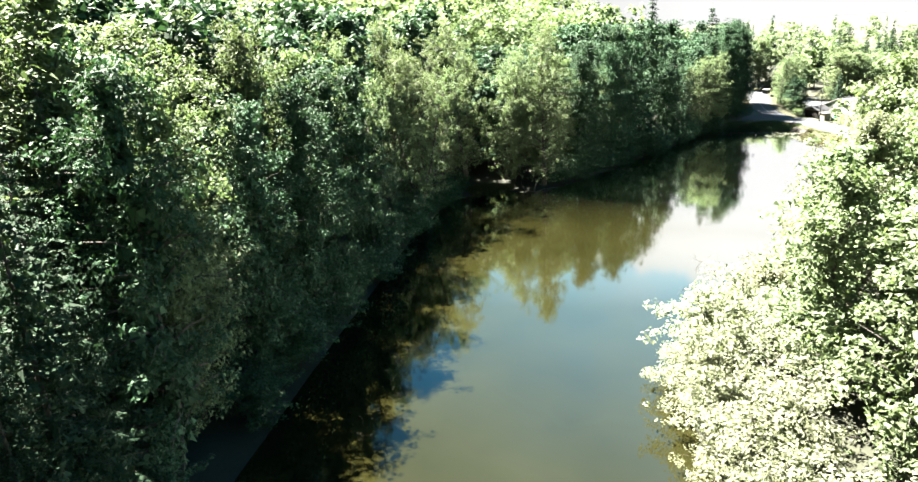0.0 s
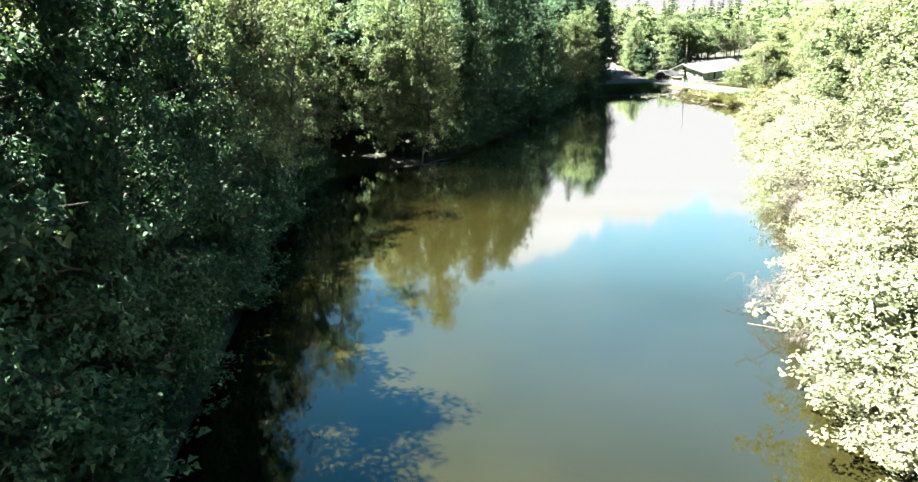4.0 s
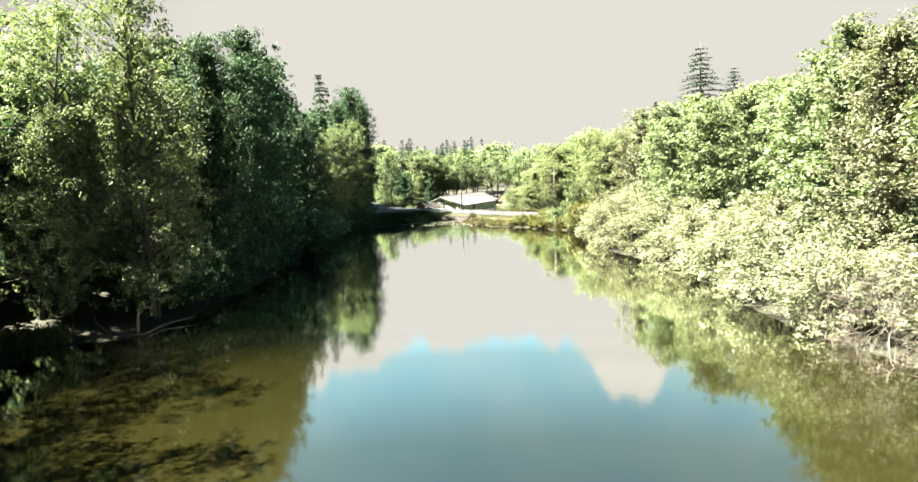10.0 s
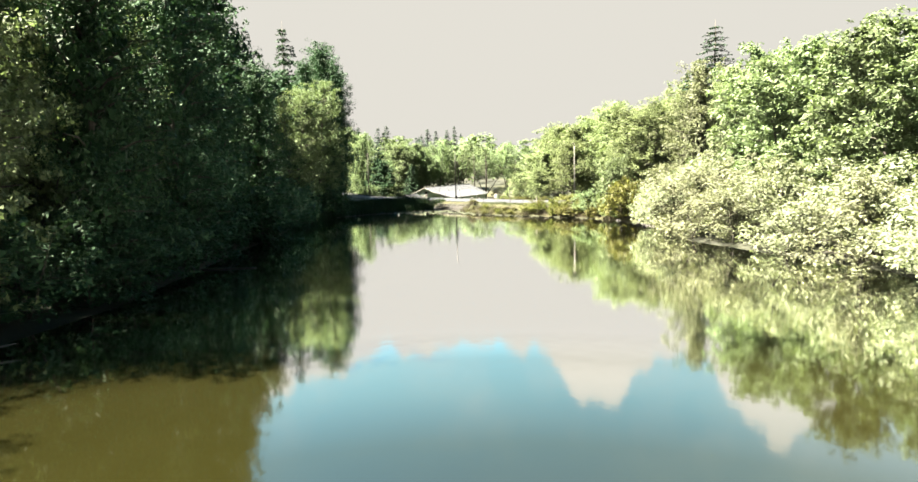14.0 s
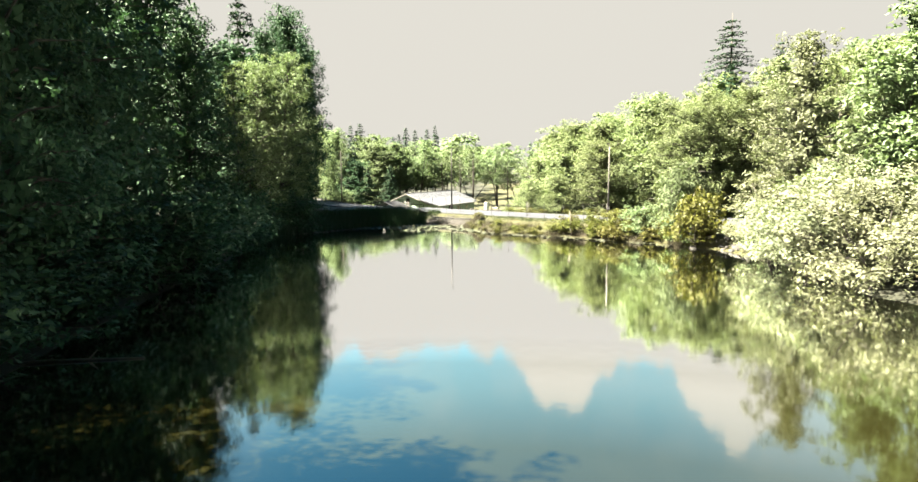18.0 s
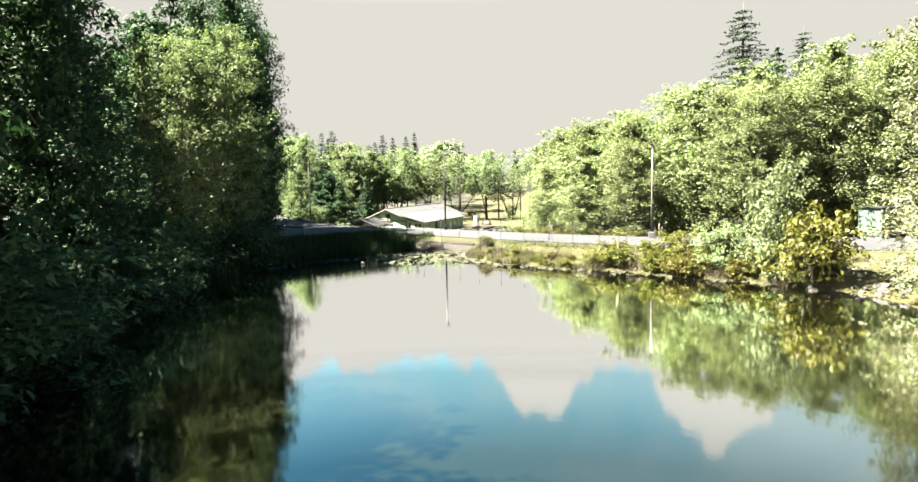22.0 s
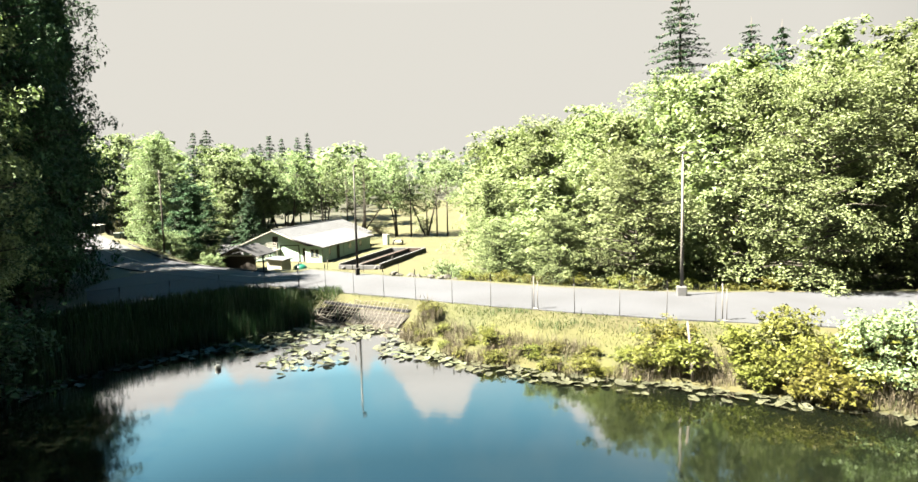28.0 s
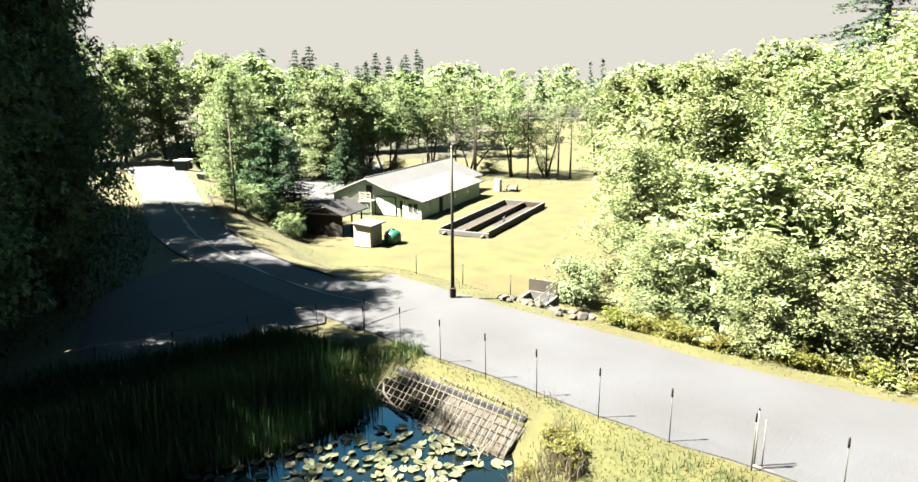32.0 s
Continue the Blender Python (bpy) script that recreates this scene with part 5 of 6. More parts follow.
def dark_shed():
    t = thing("open_shed", 115.2, 204.2, YARD, 22, "dark open-sided shed, gable roof coloured for tree shade", "shed")
    for x in (-2.3, 0, 2.3):
        for y in (-2.2, 2.2):
            boxed("post", (x - 0.08, y - 0.08, 0), (x + 0.08, y + 0.08, 2.4), M["dark_wood"], t)
    boxed("back_wall", (-2.3, 2.1, 0), (2.3, 2.2, 2.4), M["dark_wood"], t)
    boxed("side_wall", (-2.38, -2.1, 0), (-2.28, 2.1, 2.4), M["dark_wood"], t)
    for s in (-1, 1):
        bm = bmesh.new()
        f = bm.faces.new([bm.verts.new(p) for p in ((-2.9, 0, 3.5), (2.9, 0, 3.5), (2.9, s * 2.8, 2.3), (-2.9, s * 2.8, 2.3))])
        r = bmesh.ops.extrude_face_region(bm, geom=[f])
        bmesh.ops.translate(bm, verts=[v for v in r["geom"] if isinstance(v, bmesh.types.BMVert)], vec=(0, 0, 0.12))
        bmesh.ops.recalc_face_normals(bm, faces=bm.faces)
        part("roof", bm, M["dark_shaded"], t, "roof slope darkened for tree shade")
    for x in (-2.4, 2.4):
        boxed("gable_beam", (x - 0.06, -2.2, 2.35), (x + 0.06, 2.2, 2.5), M["trim"], t)
        for s in (-1, 1):
            v, f = tube_data([(x, 0, 3.42), (x, s * 2.2, 2.45)], [0.06, 0.06], 4)
            raw("gable_strut", v, f, M["trim"], t)


dark_shed()


def pump_shed():
    t = thing("pump_shed", 113.4, 196.4, YARD, 17, "small white-boarded pump shed with a flat roof", "shed")
    boxed("wall_front", (-1.15, -1.0, 0), (1.15, -0.9, 2.2), M["trim"], t)
    boxed("wall_back", (-1.15, 0.9, 0), (1.15, 1.0, 2.4), M["trim"], t)
    boxed("wall_side", (-1.15, -0.9, 0), (-1.05, 0.9, 2.3), M["trim"], t)
    boxed("wall_side", (1.05, -0.9, 0), (1.15, 0.9, 2.3), M["white_wall"], t)
    boxed("roof", (-1.4, -1.25, 2.28), (1.4, 1.25, 2.42), M["roof"], t, 0.02, "pale flat overhanging roof", pose(0, 0, 0, 4))
    d = boxed("door", (-0.45, -1.05, 0.05), (0.45, -1.0, 1.95), M["trim"], t)
    boxed("handle", (0.32, -1.1, 0.95), (0.38, -1.05, 1.02), M["steel"], d)
    k = thing("water_tank", 115.5, 194.9, YARD, 0, "round teal plastic water tank beside the pump shed", "tank")
    bm = bmesh.new()
    prof = [(0.0, 0.0), (0.78, 0.0), (0.9, 0.1), (0.92, 0.75), (0.8, 1.15), (0.45, 1.38), (0.2, 1.42), (0.0, 1.42)]
    rings = []
    for r, z in prof:
        rings.append([bm.verts.new((r * math.cos(2 * math.pi * a / 20), r * math.sin(2 * math.pi * a / 20), z)) for a in range(20)] if r else [bm.verts.new((0, 0, z))])
    for a, b in zip(rings, rings[1:]):
        for i in range(20):
            j = (i + 1) % 20
            bm.faces.new([v for v in ([a[0], b[j], b[i]] if len(a) == 1 else [a[i], a[j], b[0]] if len(b) == 1 else [a[i], a[j], b[j], b[i]])])
    bmesh.ops.recalc_face_normals(bm, faces=bm.faces)
    part("shell", bm, M["teal"], k, smooth=True)
    tube("lid", [(0, 0, 1.4), (0, 0, 1.5)], [0.24, 0.22], M["dark_metal"], k, 12, "dark screw lid")
    boxed("pallet", (-0.9, -0.9, 0.0), (0.9, 0.9, 0.05), M["dark_wood"], k)


pump_shed()


def raceways():
    t = thing("fish_raceway", 132.3, 194.1, YARD, 16.5, "twin long concrete fish raceways with dark dry channels", "raceway")
    for y, h in ((-3.0, 0.75), (-0.15, 0.65), (2.75, 0.75)):
        boxed("wall", (-9.9, y, 0), (9.9, y + 0.28, h), M["concrete"], t, 0.03)
    for x in (-10.1, 9.9):
        boxed("end_wall", (x, -3.0, 0), (x + 0.25, 3.03, 0.55 if x < 0 else 0.75), M["concrete"], t, 0.03)
    for y0, y1 in ((-2.72, -0.15), (0.13, 2.75)):
        # shallow floor in a dark colour, standing for shadow inside a deep channel
        boxed("channel_floor", (-9.85, y0, 0.0), (9.9, y1, 0.06), M["dark_wood"], t, 0, "channel floor darkened for the deep channel's shade")
    boxed("plank_walk", (-9.5, -0.35, 0.66), (9.5, 0.0, 0.71), M["rust"], t, 0.01, "rust-red plank walkway")
    boxed("screen_frame", (9.3, -2.72, 0.06), (9.4, -0.15, 0.72), M["rust"], t, 0.01, "rust-red outlet screen")
    for x in (-1.5, -1.0):
        tube("valve_stem", [(x, -1.4, 0.06), (x, -1.4, 0.75)], 0.05, M["pipe"], t, 8)
    tube("valve_bar", [(-1.6, -1.4, 0.72), (-0.9, -1.4, 0.72)], 0.04, M["pipe"], t, 6)
    for y in (-2.4, 2.2):
        tube("drain_pipe", [(-10.5, y, 0.2), (-9.9, y, 0.2)], 0.2, M["concrete"], t, 10)
    w = thing("boat_trailer", 152.0, 206.5, ground_z(152, 206.5), 30, "small pale utility trailer parked beside the building", "trailer")
    boxed("bed", (-1.3, -0.75, 0.5), (1.3, 0.75, 0.62), M["trim"], w)
    for y in (-0.75, 0.7):
        boxed("side_board", (-1.3, y, 0.62), (1.3, y + 0.05, 0.95), M["trim"], w)
    for y in (-0.85, 0.85):
        tube("wheel", [(0, y - 0.09, 0.32), (0, y + 0.09, 0.32)], 0.32, M["dark_metal"], w, 14)
    tube("drawbar", [(1.3, 0, 0.52), (2.4, 0, 0.45)], 0.05, M["pipe"], w, 6)
    c = thing("storage_cabinet", 149.8, 207.6, ground_z(149.8, 207.6), 17, "tall pale storage cabinet against the building's end", "cabinet")
    boxed("body", (-0.5, -0.45, 0), (0.5, 0.45, 1.9), M["trim"], c, 0.03)
    boxed("door", (-0.46, -0.49, 0.08), (0.46, -0.45, 1.82), M["white_wall"], c, 0.01)


raceways()


def dumpster(x, y, turn, s, label, z=None):
    t = thing("dumpster", x, y, ground_z(x, y) if z is None else z, turn, label, "dumpster", "bins beside the road")
    bm = bmesh.new()
    vs = box(bm, (-1.0 * s, -0.75 * s, 0.12), (1.0 * s, 0.75 * s, 1.15 * s), 0.03)
    for v in vs:
        if v.co.z < 0.3:
            v.co.x *= 0.92
            v.co.y *= 0.85
    part("body", bm, M["bin"], t)
    for y0 in (-0.5, 0.5):
        boxed("lid", (-1.02 * s if y0 < 0 else 0.02, -0.8 * s, 1.15 * s), (-0.02 if y0 < 0 else 1.02 * s, 0.8 * s, 1.22 * s), M["trim"] if s > 0.9 else M["bin"], t, 0.02)
    for k in (-0.6, 0.6):
        boxed("side_rib", (k * s - 0.05, -0.78 * s, 0.2), (k * s + 0.05, -0.72 * s, 1.0 * s), M["trim"], t)
        tube("caster", [(k * s, -0.3, 0.08), (k * s, 0.3, 0.08)], 0.08, M["dark_metal"], t, 8)


dumpster(116.0, 241.2, 40, 1.3, "large dark-green steel dumpster with a pale lid")
dumpster(113.1, 229.8, 30, 0.75, "small dark refuse bin on the grass verge")


# ---- outlet below the road ----
def rock_mesh(seed, mat):
    rng = random.Random(seed)
    bm = bmesh.new()
    bmesh.ops.create_icosphere(bm, subdivisions=1, radius=0.5)
    for v in bm.verts:
        v.co *= rng.uniform(0.75, 1.15)
        v.co.z *= 0.7
    me = bpy.data.meshes.new("rock")
    bm.to_mesh(me)
    bm.free()
    me.materials.append(mat)
    return me


ROCKS = [rock_mesh(40 + k, M["rock"]) for k in range(5)]


def rocks(seed, n, x0, x1, y0, y1, lo, hi, label):
    rng = random.Random(seed)
    for _ in range(n):
        x, y, s = rng.uniform(x0, x1), rng.uniform(y0, y1), rng.uniform(lo, hi)
        ob = new("rock", rng.choice(ROCKS))
        ob.matrix_world = pose(x, y, ground_z(x, y) + 0.1 * s, rng.uniform(-20, 20), rng.uniform(-20, 20), rng.uniform(0, 360)) @ Matrix.Diagonal((s * rng.uniform(0.8, 1.3), s, s * rng.uniform(0.7, 1.1), 1))
        tagged(ob, label, "rock", "rocks at the outlet" if x > 95 else "rocks on the pond bank")


rocks(1, 46, 100.6, 106.5, 163.6, 169.3, 0.3, 1.1, "pale grey boulder at the outlet below the road")
rocks(3, 34, 98.5, 101.4, 162.4, 168.6, 0.3, 0.85, "pale grey boulder at the outlet below the road")
rocks(2, 26, 82.6, 86.0, 122.5, 128.0, 0.25, 0.8, "pale bank stone at the water's edge")


def outlet():
    t = thing("outlet_channel", 105.5, 170.3, ground_z(105.5, 170.3) - 0.3, 12, "concrete outlet box with a pipe railing below the dam", "culvert")
    boxed("side_wall", (-2.6, -1.2, 0), (2.6, -0.95, 1.1), M["concrete"], t, 0.03)
    boxed("side_wall", (-2.6, 0.95, 0), (2.6, 1.2, 1.1), M["concrete"], t, 0.03)
    boxed("head_wall", (2.35, -0.95, 0), (2.6, 0.95, 1.2), M["concrete"], t, 0.03)
    boxed("floor", (-2.55, -0.95, 0), (2.35, 0.95, 0.12), M["dark_wood"], t, 0)
    for x in (-2.4, -0.8, 0.8, 2.45):
        tube("rail_post", [(x, -1.08, 1.1), (x, -1.08, 2.0)], 0.035, M["steel"], t, 6)
    for z in (1.55, 1.98):
        tube("hand_rail", [(-2.4, -1.08, z), (2.45, -1.08, z)], 0.03, M["steel"], t, 6)
    boxed("screen", (2.4, -1.1, 1.2), (2.5, 1.1, 2.1), M["pipe"], t, 0.01, "grey slatted screen panel")


outlet()


# ---- pond edge: reeds, grass, pads, brambles ----
def blades(name, places, hs, w, mat, label, lean=0.25, per=1, seed=1):
    """Upright narrow bent blades at the places, one mesh."""
    rng = np.random.default_rng(seed)
    P = np.repeat(np.array(places, float), per, axis=0)
    n = len(P)
    P[:, :2] += rng.normal(size=(n, 2)) * 0.12 * (per > 1)
    H = rng.uniform(hs[0], hs[1], n)
    a = rng.uniform(0, 6.283, n)
    d = np.column_stack([np.cos(a), np.sin(a), np.zeros(n)])
    s = np.column_stack([-d[:, 1], d[:, 0], np.zeros(n)]) * w * 0.5
    k = (rng.uniform(0.1, 1.0, n) * lean)[:, None] * H[:, None]
    up = np.column_stack([np.zeros(n), np.zeros(n), H])
    mid = P + up * 0.6 + d * k * 0.35
    tip = P + up * rng.uniform(0.85, 1.0, n)[:, None] + d * k
    V = np.stack([P - s, P + s, mid + s * 0.8, mid - s * 0.8, tip], axis=1).reshape(-1, 3)
    i = np.arange(n)[:, None] * 5
    F = np.concatenate([i + np.array([0, 1, 2]), i + np.array([0, 2, 3]), i + np.array([3, 2, 4])])
    ob = new(name, mesh_of(name, V, F, mat))
    return tagged(ob, label, "grass", kind="stuff")


def spread(seed, n, x0, x1, y0, y1, test):
    g = np.random.default_rng(seed)
    X, Y = g.uniform(x0, x1, n), g.uniform(y0, y1, n)
    ok = test(X, Y, signed(LAKE, X, Y), paved(X, Y))
    X, Y = X[ok], Y[ok]
    return np.column_stack([X, Y, np.maximum(height(X, Y), -0.25)])


reeds = spread(1, 48000, 58, 87.5, 161, 178, lambda X, Y, D, R: (D > -0.7) & (D < 3.6) & (R > 0.5) & (X + 0.35 * (Y - 165) < 87.2))
blades("cattail_reeds", reeds, (0.7, 1.7), 0.032, M["reed"], "dense tall dark-green cattails in the shade at the pond's edge", 0.22, 1, 3)
stalks = spread(2, 900, 60, 87, 161, 169, lambda X, Y, D, R: (D > -1.0) & (D < 1.2))
blades("dead_reed_stalks", stalks, (0.6, 1.3), 0.035, M["dry"], "thin pale dead stalks standing among the reeds", 0.3, 1, 4)
edge = spread(5, 15000, 82, 90, 128, 158.5, lambda X, Y, D, R: (D > -0.35) & (D < 1.9) & (np.sin(Y * 1.9) + np.sin(Y * 0.83 + X) + 0.7 * np.sin(X * 2.3) > -0.2))
blades("dry_bank_grass", edge, (0.25, 0.85), 0.024, M["dry"], "bleached dry grass along the pond's edge", 0.8, 3, 6)
slope = spread(7, 26000, 83, 91, 126, 170, lambda X, Y, D, R: (D > 0.6) & (R > -0.1) & (R < 8))
blades("bank_grass", slope, (0.05, 0.17), 0.025, M["grass"], "short sun-yellowed grass on the dam's water face", 0.7, 1, 8)
shade_grass = spread(17, 40000, 58, 88, 163, 178, lambda X, Y, D, R: (D > 2.6) & (D < 9) & (R > 0.2) & (X + 0.35 * (Y - 165) < 89))
blades("shaded_bank_grass", shade_grass, (0.3, 0.9), 0.035, M["lush"], "deep green tall grass on the shaded bank below the pull-out", 0.6, 1, 18)
lush = spread(13, 9000, 84.5, 90.2, 165.2, 173, lambda X, Y, D, R: (D > 0.1) & (R > 0.05) & (X + 0.35 * (Y - 165) > 86.2))
blades("lush_bank_grass", lush, (0.25, 0.75), 0.03, M["lush"], "tall lush green grass between the reeds and the road", 0.5, 1, 14)
tufts = spread(15, 2600, 83.6, 90, 128, 158.2, lambda X, Y, D, R: (D > 0.4) & (R > 0.3) & (np.sin(X * 2.1 + 0.6 * Y) + np.sin(Y * 1.37) + np.sin(X * 3.3 - Y * 0.9) > 0.9))
blades("green_tufts", tufts, (0.15, 0.42), 0.028, M["lush"], "green tufts among the short grass of the dam", 0.6, 3, 16)
herbs = spread(19, 5000, -2, 12, 111, 121, lambda X, Y, D, R: (D > -0.1) & (D < 3.2) & (np.hypot(X - 6.5, Y - 117.5) < 4.2))
blades("bank_herbs", herbs, (0.3, 0.9), 0.07, M["grass"], "bright green herbs on the bank beside the broken logs", 0.7, 2, 20)
lane_verge = spread(21, 16000, 80, 99, 181, 214, lambda X, Y, D, R: (to_line(HILL_LANE, X, Y) > 0.15) & (X < 91 + 0.5 * (Y - 196)) & (signed(np.array(DARK_PAVING, float), X, Y) > 0.1) & (R < 3))
blades("lane_verge_grass", lane_verge, (0.12, 0.4), 0.03, M["lush"], "shaded green grass along the edge of the hill road", 0.6, 1, 22)
verge = spread(9, 16000, 97, 112, 140, 215, lambda X, Y, D, R: (R > 0.15) & (R < 6) & ~((Y > 162.5) & (Y < 170) & (R > 1.2)))
blades("verge_grass", verge, (0.05, 0.16), 0.022, M["grass"], "sunny grass on the verge below the road", 0.7, 1, 10)
weeds = spread(11, 5000, 98, 106, 140, 161.5, lambda X, Y, D, R: (R > 2.1) & (R < 4.5))
blades("verge_weeds", weeds, (0.15, 0.42), 0.05, M["leaf_yellow"], "rank green weeds along the foot of the wood", 0.6, 2, 12)


def lily_pads():
    meshes = []
    rng = random.Random(12)
    for k in range(6):
        bm = bmesh.new()
        n = 11
        c = bm.verts.new((0, 0, 0.015))
        ring = []
        for a in range(n):
            w = 0.25 + (2 * math.pi - 0.5) * a / (n - 1)
            r = 0.5 * rng.uniform(0.92, 1.06)
            ring.append(bm.verts.new((r * math.cos(w) * 1.12, r * math.sin(w) * 0.9, 0.02 + rng.uniform(-0.02, 0.13))))
        top = [bm.faces.new((c, a, b)) for a, b in zip(ring, ring[1:])]
        bmesh.ops.recalc_face_normals(bm, faces=bm.faces)
        me = bpy.data.meshes.new("lily_pad")
        bm.to_mesh(me)
        bm.free()
        me.materials.append(M["pad"])
        meshes.append(me)
    pts = []
    for cx, cy, sx, sy, n in ((84.6, 161.2, 1.2, 1.3, 70), (81.5, 162.6, 1.4, 0.8, 34), (78.8, 165.2, 1.9, 0.55, 40), (79.8, 158.6, 1.2, 1.0, 20), (84.0, 154.3, 0.9, 1.5, 62), (82.6, 149.0, 0.45, 2.6, 60), (83.7, 141.6, 0.5, 3.0, 46), (75.0, 166.4, 1.3, 0.4, 20), (70.0, 166.0, 2.0, 0.4, 14), (84.0, 133.0, 0.35, 2.5, 14)):
        for _ in range(n * 4):
            x, y = rng.gauss(cx, sx), rng.gauss(cy, sy)
            pts.append((x, y, n))
    A = np.array([(x, y) for x, y, n in pts])
    ok = signed(LAKE, A[:, 0], A[:, 1]) < -0.12
    kept = []
    for (x, y, n), good in zip(pts, ok):
        if good and all((x - a) ** 2 + (y - b) ** 2 > 0.1 for a, b in kept):
            kept.append((x, y))
    kept = kept[::max(1, len(kept) // 900)]
    kept.sort(key=lambda p: (p[0] - 84) ** 2 + (p[1] - 160) ** 2)
    pile = Pile()
    for k, (x, y) in enumerate(kept):
        s = rng.uniform(0.28, 0.56)
        m = pose(x, y, 0.02 + 0.03 * rng.random(), rng.uniform(-13, 13), rng.uniform(-13, 13), rng.uniform(0, 360)) @ Matrix.Scale(s, 4)
        if k < 290:
            ob = new("lily_pad", meshes[k % 6])
            ob.matrix_world = m
            tagged(ob, "pale yellow-green lily pad floating on the dark water", "lily pad", "lily pads by the dam")
        else:
            me = meshes[k % 6]
            pile.add([tuple(m @ v.co) for v in me.vertices], [tuple(p.vertices) for p in me.polygons])
    tagged(raw("lily_pad_mat", pile.v, pile.f, M["pad"]), "scattered lily pads along the pond's edge", "lily pads", kind="stuff")


lily_pads()


def bank_shrubs():
    br = [broadleaf(120 + k, 1.7, 1.25, 0.0, 2600, 0.18, M["leaf_yellow"], stems=5, limbs=25, top_shape=0.3, sides=4, core=250) for k in range(3)]
    wl = [broadleaf(130 + k, 4.0, 2.1, 0.0, 5200, 0.19, M["leaf"], stems=5, limbs=30, top_shape=0.4, sides=4, core=400) for k in range(2)]
    rng = random.Random(5)
    for x, y, d in scatter(31, 83.5, 90, 127.5, 142.8, 1.35, lambda X, Y, D, R, E: (D > 0.35) & (D < 3.4 - 0.12 * (Y - 134)) & (R > 1.0), 900, []):
        plant(rng.choice(br), "bramble_bush", x, y, ground_z(x, y) - 0.1, rng.uniform(0.5, 0.9), rng.uniform(0, 360), "yellow-green leafy bramble thicket on the dam's bank", "bush", "brambles on the dam", rng.uniform(-8, 8), 1.15)
    for x, y, d in scatter(32, 82.8, 88, 142.5, 158.0, 1.1, lambda X, Y, D, R, E: (D > 0.0) & (D < 1.6) & (R > 1.0), 500, []):
        plant(rng.choice(br), "bank_weed", x, y, ground_z(x, y) - 0.08, rng.uniform(0.22, 0.42), rng.uniform(0, 360), "low leafy weed at the pond's grassy edge", "weed", "weeds on the dam", rng.uniform(-8, 8), 1.2)
    for x, y, s in ((86.4, 134.0, 0.7), (85.4, 129.4, 0.75), (82.0, 119.2, 1.15), (81.0, 117.4, 1.1), (86.5, 118.0, 1.2), (79.0, 115.0, 0.9), (84.0, 116.5, 1.5)):
        plant(wl[int(y) % 2], "willow_shrub", x, y, ground_z(x, y) - 0.1, s, x * 31, "rounded sunlit willow bush on the pond bank", "bush", "shrubs along the bank", 0, 1.05)
    plant(wl[1], "willow_shrub", 86.3, 130.8, ground_z(86.3, 130.8) - 0.1, 1.7, 40, "upright sunlit willow beside the dam road", "bush", squash=0.6)
    plant(br[0], "bramble_bush", 85.2, 128.0, ground_z(85.2, 128.0) - 0.1, 2.3, 10, "round yellow-topped bush at the water's edge", "bush", squash=0.75)
    for x, y, d in scatter(33, 97.5, 106, 139, 162, 1.5, lambda X, Y, D, R, E: (E > 0) & (R > 2.3) & (R < 3.6), 900, []):
        plant(rng.choice(br), "verge_bush", x, y, ground_z(x, y) - 0.05, rng.uniform(0.3, 0.62), rng.uniform(0, 360), "low leafy growth at the foot of the roadside trees", "bush", "growth along the road verge", 0, 1.25)
    # bushes at the foot of the wood by the outlet and the shed
    for x, y, s in ((110.5, 169.5, 0.9), (104.8, 161.6, 0.6), (102.6, 159.5, 0.5), (108.0, 202.5, 0.6), (109.5, 205.5, 0.8), (110.8, 208.5, 0.9), (106.0, 207.0, 0.8)):
        plant(wl[int(x) % 2], "willow_shrub", x, y, ground_z(x, y) - 0.1, s, x * 17, "low leafy bush beside the yard", "bush", "", 0, 1.1)


bank_shrubs()


# ---- dead wood ----
def twig_tree(rng, pile, base, direction, length, radius, depth):
    pts, d, p = [base], np.array(direction, float), np.array(base, float)
    n = 5
    for k in range(n):
        d = d + rng.normal(size=3) * 0.3
        d[2] -= 0.06
        d /= np.linalg.norm(d)
        p = p + d * length / n
        p[2] = max(p[2], -0.3)
        pts.append(p.copy())
    rr = [radius * (1 - 0.7 * k / n) for k in range(n + 1)]
    pile.add(*tube_data([tuple(q) for q in pts], rr, 4 if depth > 1 else 3, cap=False))
    if depth:
        for k in range(5):
            q = pts[1 + int(rng.integers(n))]
            nd = d + rng.normal(size=3) * 0.75
            nd[2] -= 0.15
            twig_tree(rng, pile, q, nd / np.linalg.norm(nd), length * rng.uniform(0.45, 0.7), radius * 0.5, depth - 1)


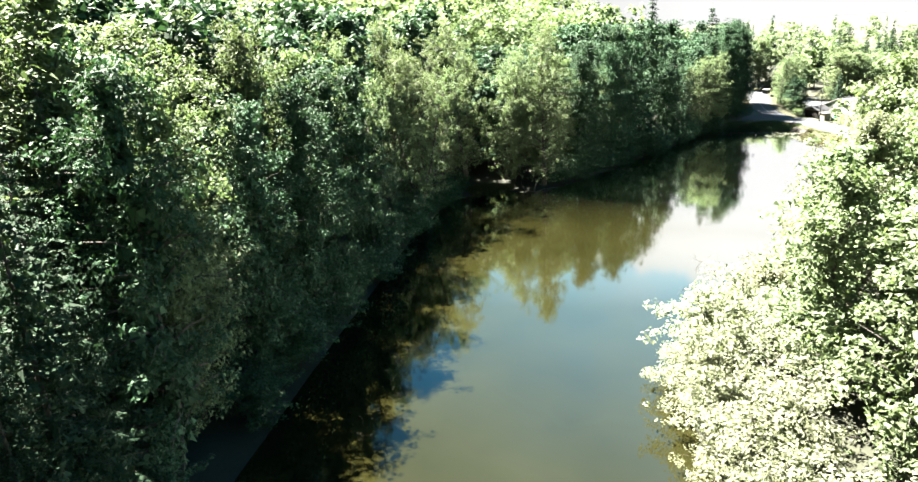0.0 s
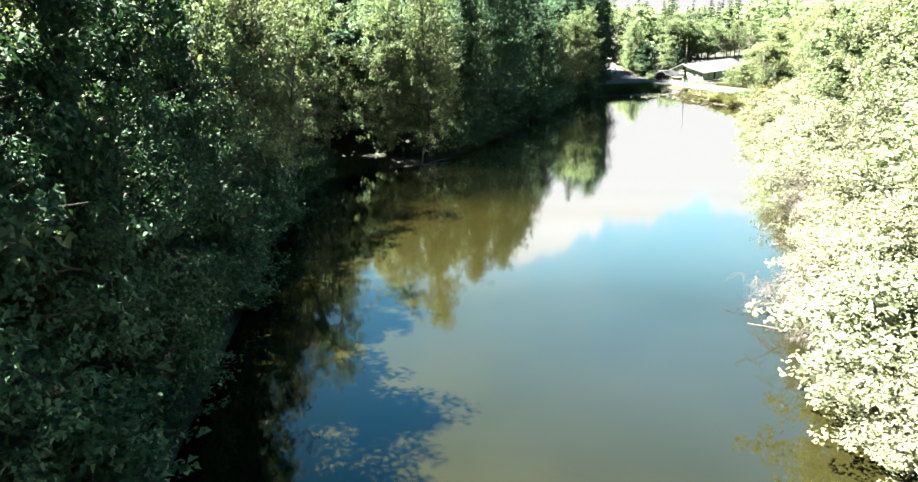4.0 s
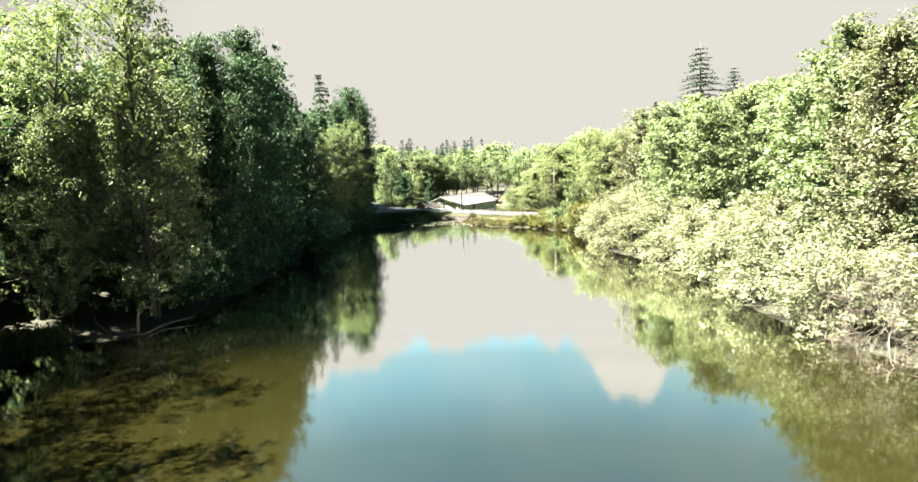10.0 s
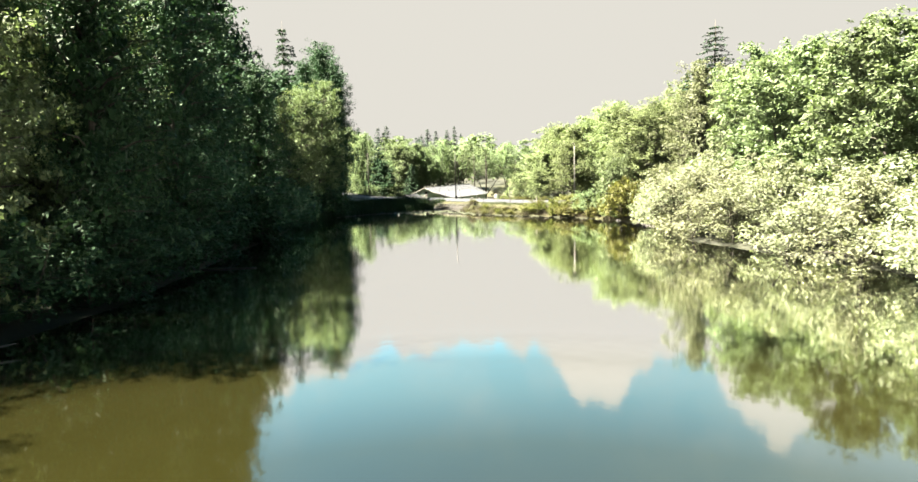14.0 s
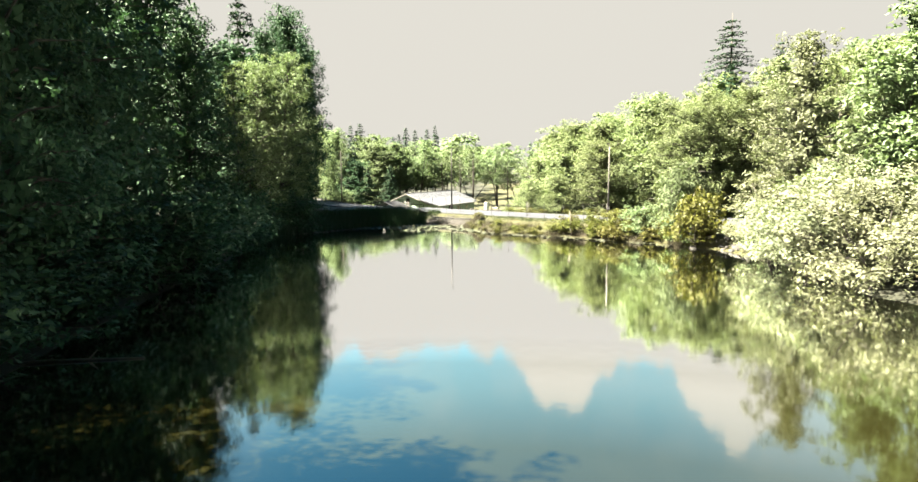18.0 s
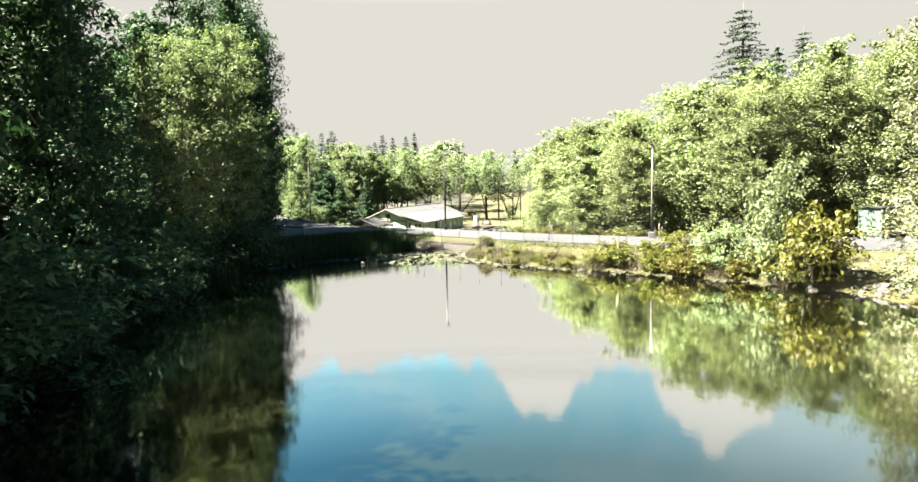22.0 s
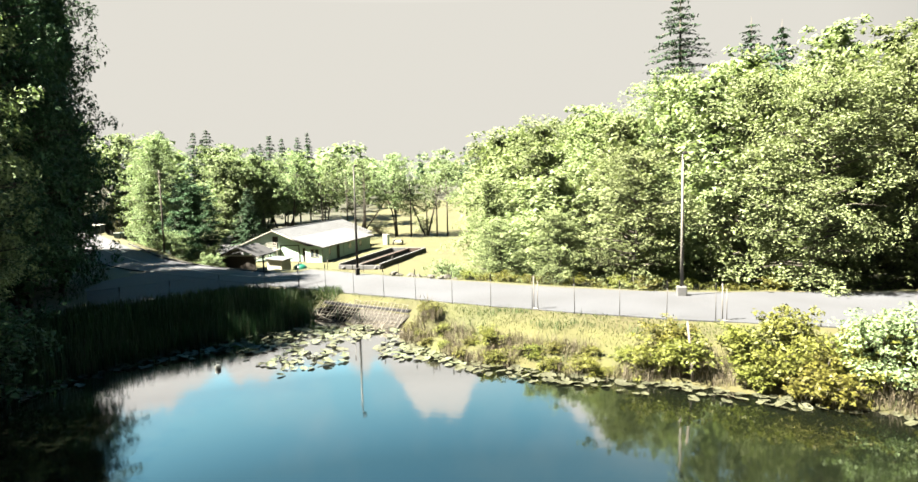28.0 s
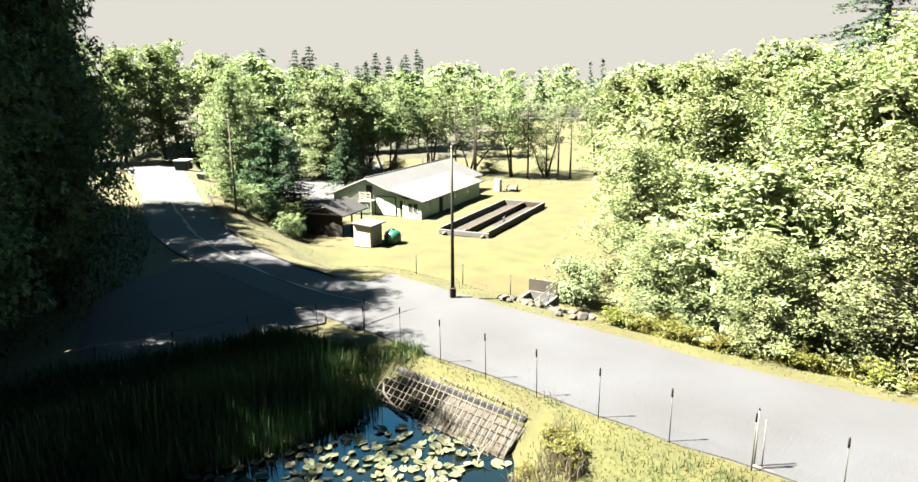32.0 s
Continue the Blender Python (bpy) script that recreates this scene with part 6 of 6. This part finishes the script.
def dead_brush():
    for k, (x, y, dx, dy, ln) in enumerate(((25.5, 55.0, -0.8, 0.3, 3.2), (27.5, 56.8, -0.7, 0.4, 3.0), (29.5, 59.2, -0.6, 0.7, 3.0), (24.0, 52.5, -0.8, 0.2, 2.6), (42.5, 71.5, -0.8, 0.4, 4.0), (41.5, 69.8, -0.9, 0.3, 3.6), (44.0, 76.0, -0.8, 0.5, 3.0), (19.0, 40.0, -0.9, 0.2, 1.7), (19.0, 43.5, -0.9, 0.3, 1.7), (21.2, 48.5, -0.9, 0.3, 2.0), (23.2, 51.8, -0.8, 0.4, 2.2), (26.3, 55.0, -0.7, 0.6, 3.4), (28.8, 57.6, -0.7, 0.6, 3.2), (32.0, 60.8, -0.7, 0.6, 3.0), (35.5, 64.0, -0.7, 0.6, 3.0), (38.7, 67.0, -0.7, 0.6, 3.0))):
        rng = np.random.default_rng(200 + k)
        t = thing("dead_brush", x, y, max(0.2, ground_z(x, y)), 0, "tangle of bleached dead branches hanging over the water", "dead branches", "dead wood on the bank")
        for j in range(3):
            pile = Pile()
            twig_tree(rng, pile, (0, 0, 0.3 + 0.5 * j), (dx, dy, rng.uniform(0.0, 0.7)), ln * rng.uniform(0.6, 0.95), 0.036, 3)
            raw("branch", pile.v, pile.f, M["dead"], t)
    for k, (x, y, dx, dy, ln) in enumerate(((43.0, 73.4, -0.8, 0.1, 4.0), (44.0, 75.6, -0.8, 0.2, 3.6), (25.4, 56.6, -0.8, 0.1, 4.0), (27.2, 58.6, -0.8, 0.3, 3.6))):
        rng = np.random.default_rng(260 + k)
        t = thing("dead_brush", x, y, max(0.2, ground_z(x, y)), 0, "broad fan of bleached dead branches arching down to the water", "dead branches", "dead wood on the bank")
        for j in range(5):
            pile = Pile()
            twig_tree(rng, pile, (0.3 * rng.normal(), 0.8 * rng.normal(), 0.6 + 0.75 * j), (dx, dy + 0.3 * rng.normal(), rng.uniform(-0.1, 0.35)), ln * rng.uniform(0.5, 0.8), 0.048, 3)
            raw("branch", pile.v, pile.f, M["dead"], t)
    t = thing("drift_log", 14.6, 115.2, 0.0, 0, "bleached broken logs lying at the shaded water's edge", "log")
    tube("log", [(-3.4, 2.6, 0.12), (-1.5, 0.3, 0.05), (0.2, -1.0, 0.1), (2.0, 0.6, 0.2), (4.7, 0.8, 0.35)], [0.06, 0.09, 0.1, 0.08, 0.03], M["dead"], t, 7)
    tube("snag", [(-0.1, -0.4, 0.0), (0.4, 1.2, 1.0), (0.9, 2.2, 1.9)], [0.14, 0.12, 0.07], M["dead"], t, 7)
    tube("snag", [(-1.6, 0.2, 0.05), (-2.2, 2.2, 0.9), (-2.0, 3.4, 1.5)], [0.06, 0.05, 0.02], M["dead"], t, 6)
    t = thing("drift_log", 34.0, 131.0, -0.02, -36, "grey floating log in the shaded water", "log")
    tube("log", [(-3.5, 0, 0.05), (0, 0.1, 0.07), (3.2, -0.1, 0.04)], [0.05, 0.07, 0.04], M["bark"], t, 7)
    tube("stub", [(1.2, 0.0, 0.05), (1.5, 0.1, 0.4)], [0.05, 0.02], M["dead"], t, 5)
    t = thing("drift_log", 22.6, 56.6, 0.0, -52, "pale stick lying on the water under dead branches", "log")
    tube("log", [(-1.1, 0, 0.05), (0, 0.1, 0.05), (1.3, 0, 0.07)], [0.02, 0.035, 0.045], M["dead"], t, 6)
    tube("stub", [(0.6, 0.05, 0.05), (0.9, 0.3, 0.35)], [0.03, 0.015], M["dead"], t, 5)
    t = thing("mooring_post", 84.45, 140.9, -0.3, 0, "weathered pale post standing in the water", "post")
    tube("post", [(0, 0, 0), (0.05, 0.1, 1.5), (0.02, 0.25, 2.95)], [0.06, 0.055, 0.05], M["dead"], t, 8)
    tube("post_top", [(0.02, 0.25, 2.95), (0.02, 0.25, 3.0)], [0.05, 0.03], M["dead"], t, 8)
    t = thing("float_buoy", 76.6, 161.5, -0.05, 0, "small white float on the open water", "buoy")
    tube("body", [(0, 0, 0), (0, 0, 0.08), (0, 0, 0.22), (0, 0, 0.28)], [0.08, 0.15, 0.15, 0.06], M["trim"], t, 10)
    tube("eye", [(0, 0, 0.28), (0, 0, 0.36)], [0.02, 0.02], M["dark_metal"], t, 6)
    # bare grey stems behind the building
    for k, (x, y, h) in enumerate(((153, 226, 13), (158, 219, 15), (160, 221, 14), (164, 212, 15), (166, 207, 12), (170, 207, 13), (156, 222, 14))):
        rng = np.random.default_rng(300 + k)
        z = ground_z(x, y)
        t = thing("bare_tree", x, y, z, 0, "slender bare grey tree behind the building", "tree", "bare trees behind the building")
        tube("trunk", [(0, 0, -0.1), (0.2, 0.1, h * 0.5), (0.1, 0.3, h)], [0.2, 0.13, 0.03], M["bark"], t, 7)
        for j in range(9):
            f = 0.35 + 0.06 * j
            pile = Pile()
            a = rng.uniform(0, 6.28)
            twig_tree(rng, pile, (0.15, 0.12, f * h), (math.cos(a), math.sin(a), 0.8), 2.4, 0.04, 1)
            raw("limb", pile.v, pile.f, M["bark"], t)


dead_brush()


def green_shed():
    x, y = 108.0, 127.3
    z = ground_z(x, y)
    t = thing("utility_shed", x, y, z - 0.05, 58, "weathered grey-green utility shed among the trees beside the road", "shed")
    top = 4.1 - z
    boxed("wall", (-1.2, -1.0, 0), (1.2, 1.0, top - 0.12), M["shed_green"], t, 0.02)
    boxed("roof", (-1.3, -1.15, top - 0.12), (1.3, 1.15, top), M["dark_shaded"], t, 0.02)
    door = boxed("door", (-0.45, -1.04, 0.12), (0.45, -1.0, 2.05), M["shed_green"], t, 0.008)
    boxed("handle", (0.32, -1.08, 1.0), (0.37, -1.04, 1.15), M["dark_metal"], door, 0.004)


green_shed()
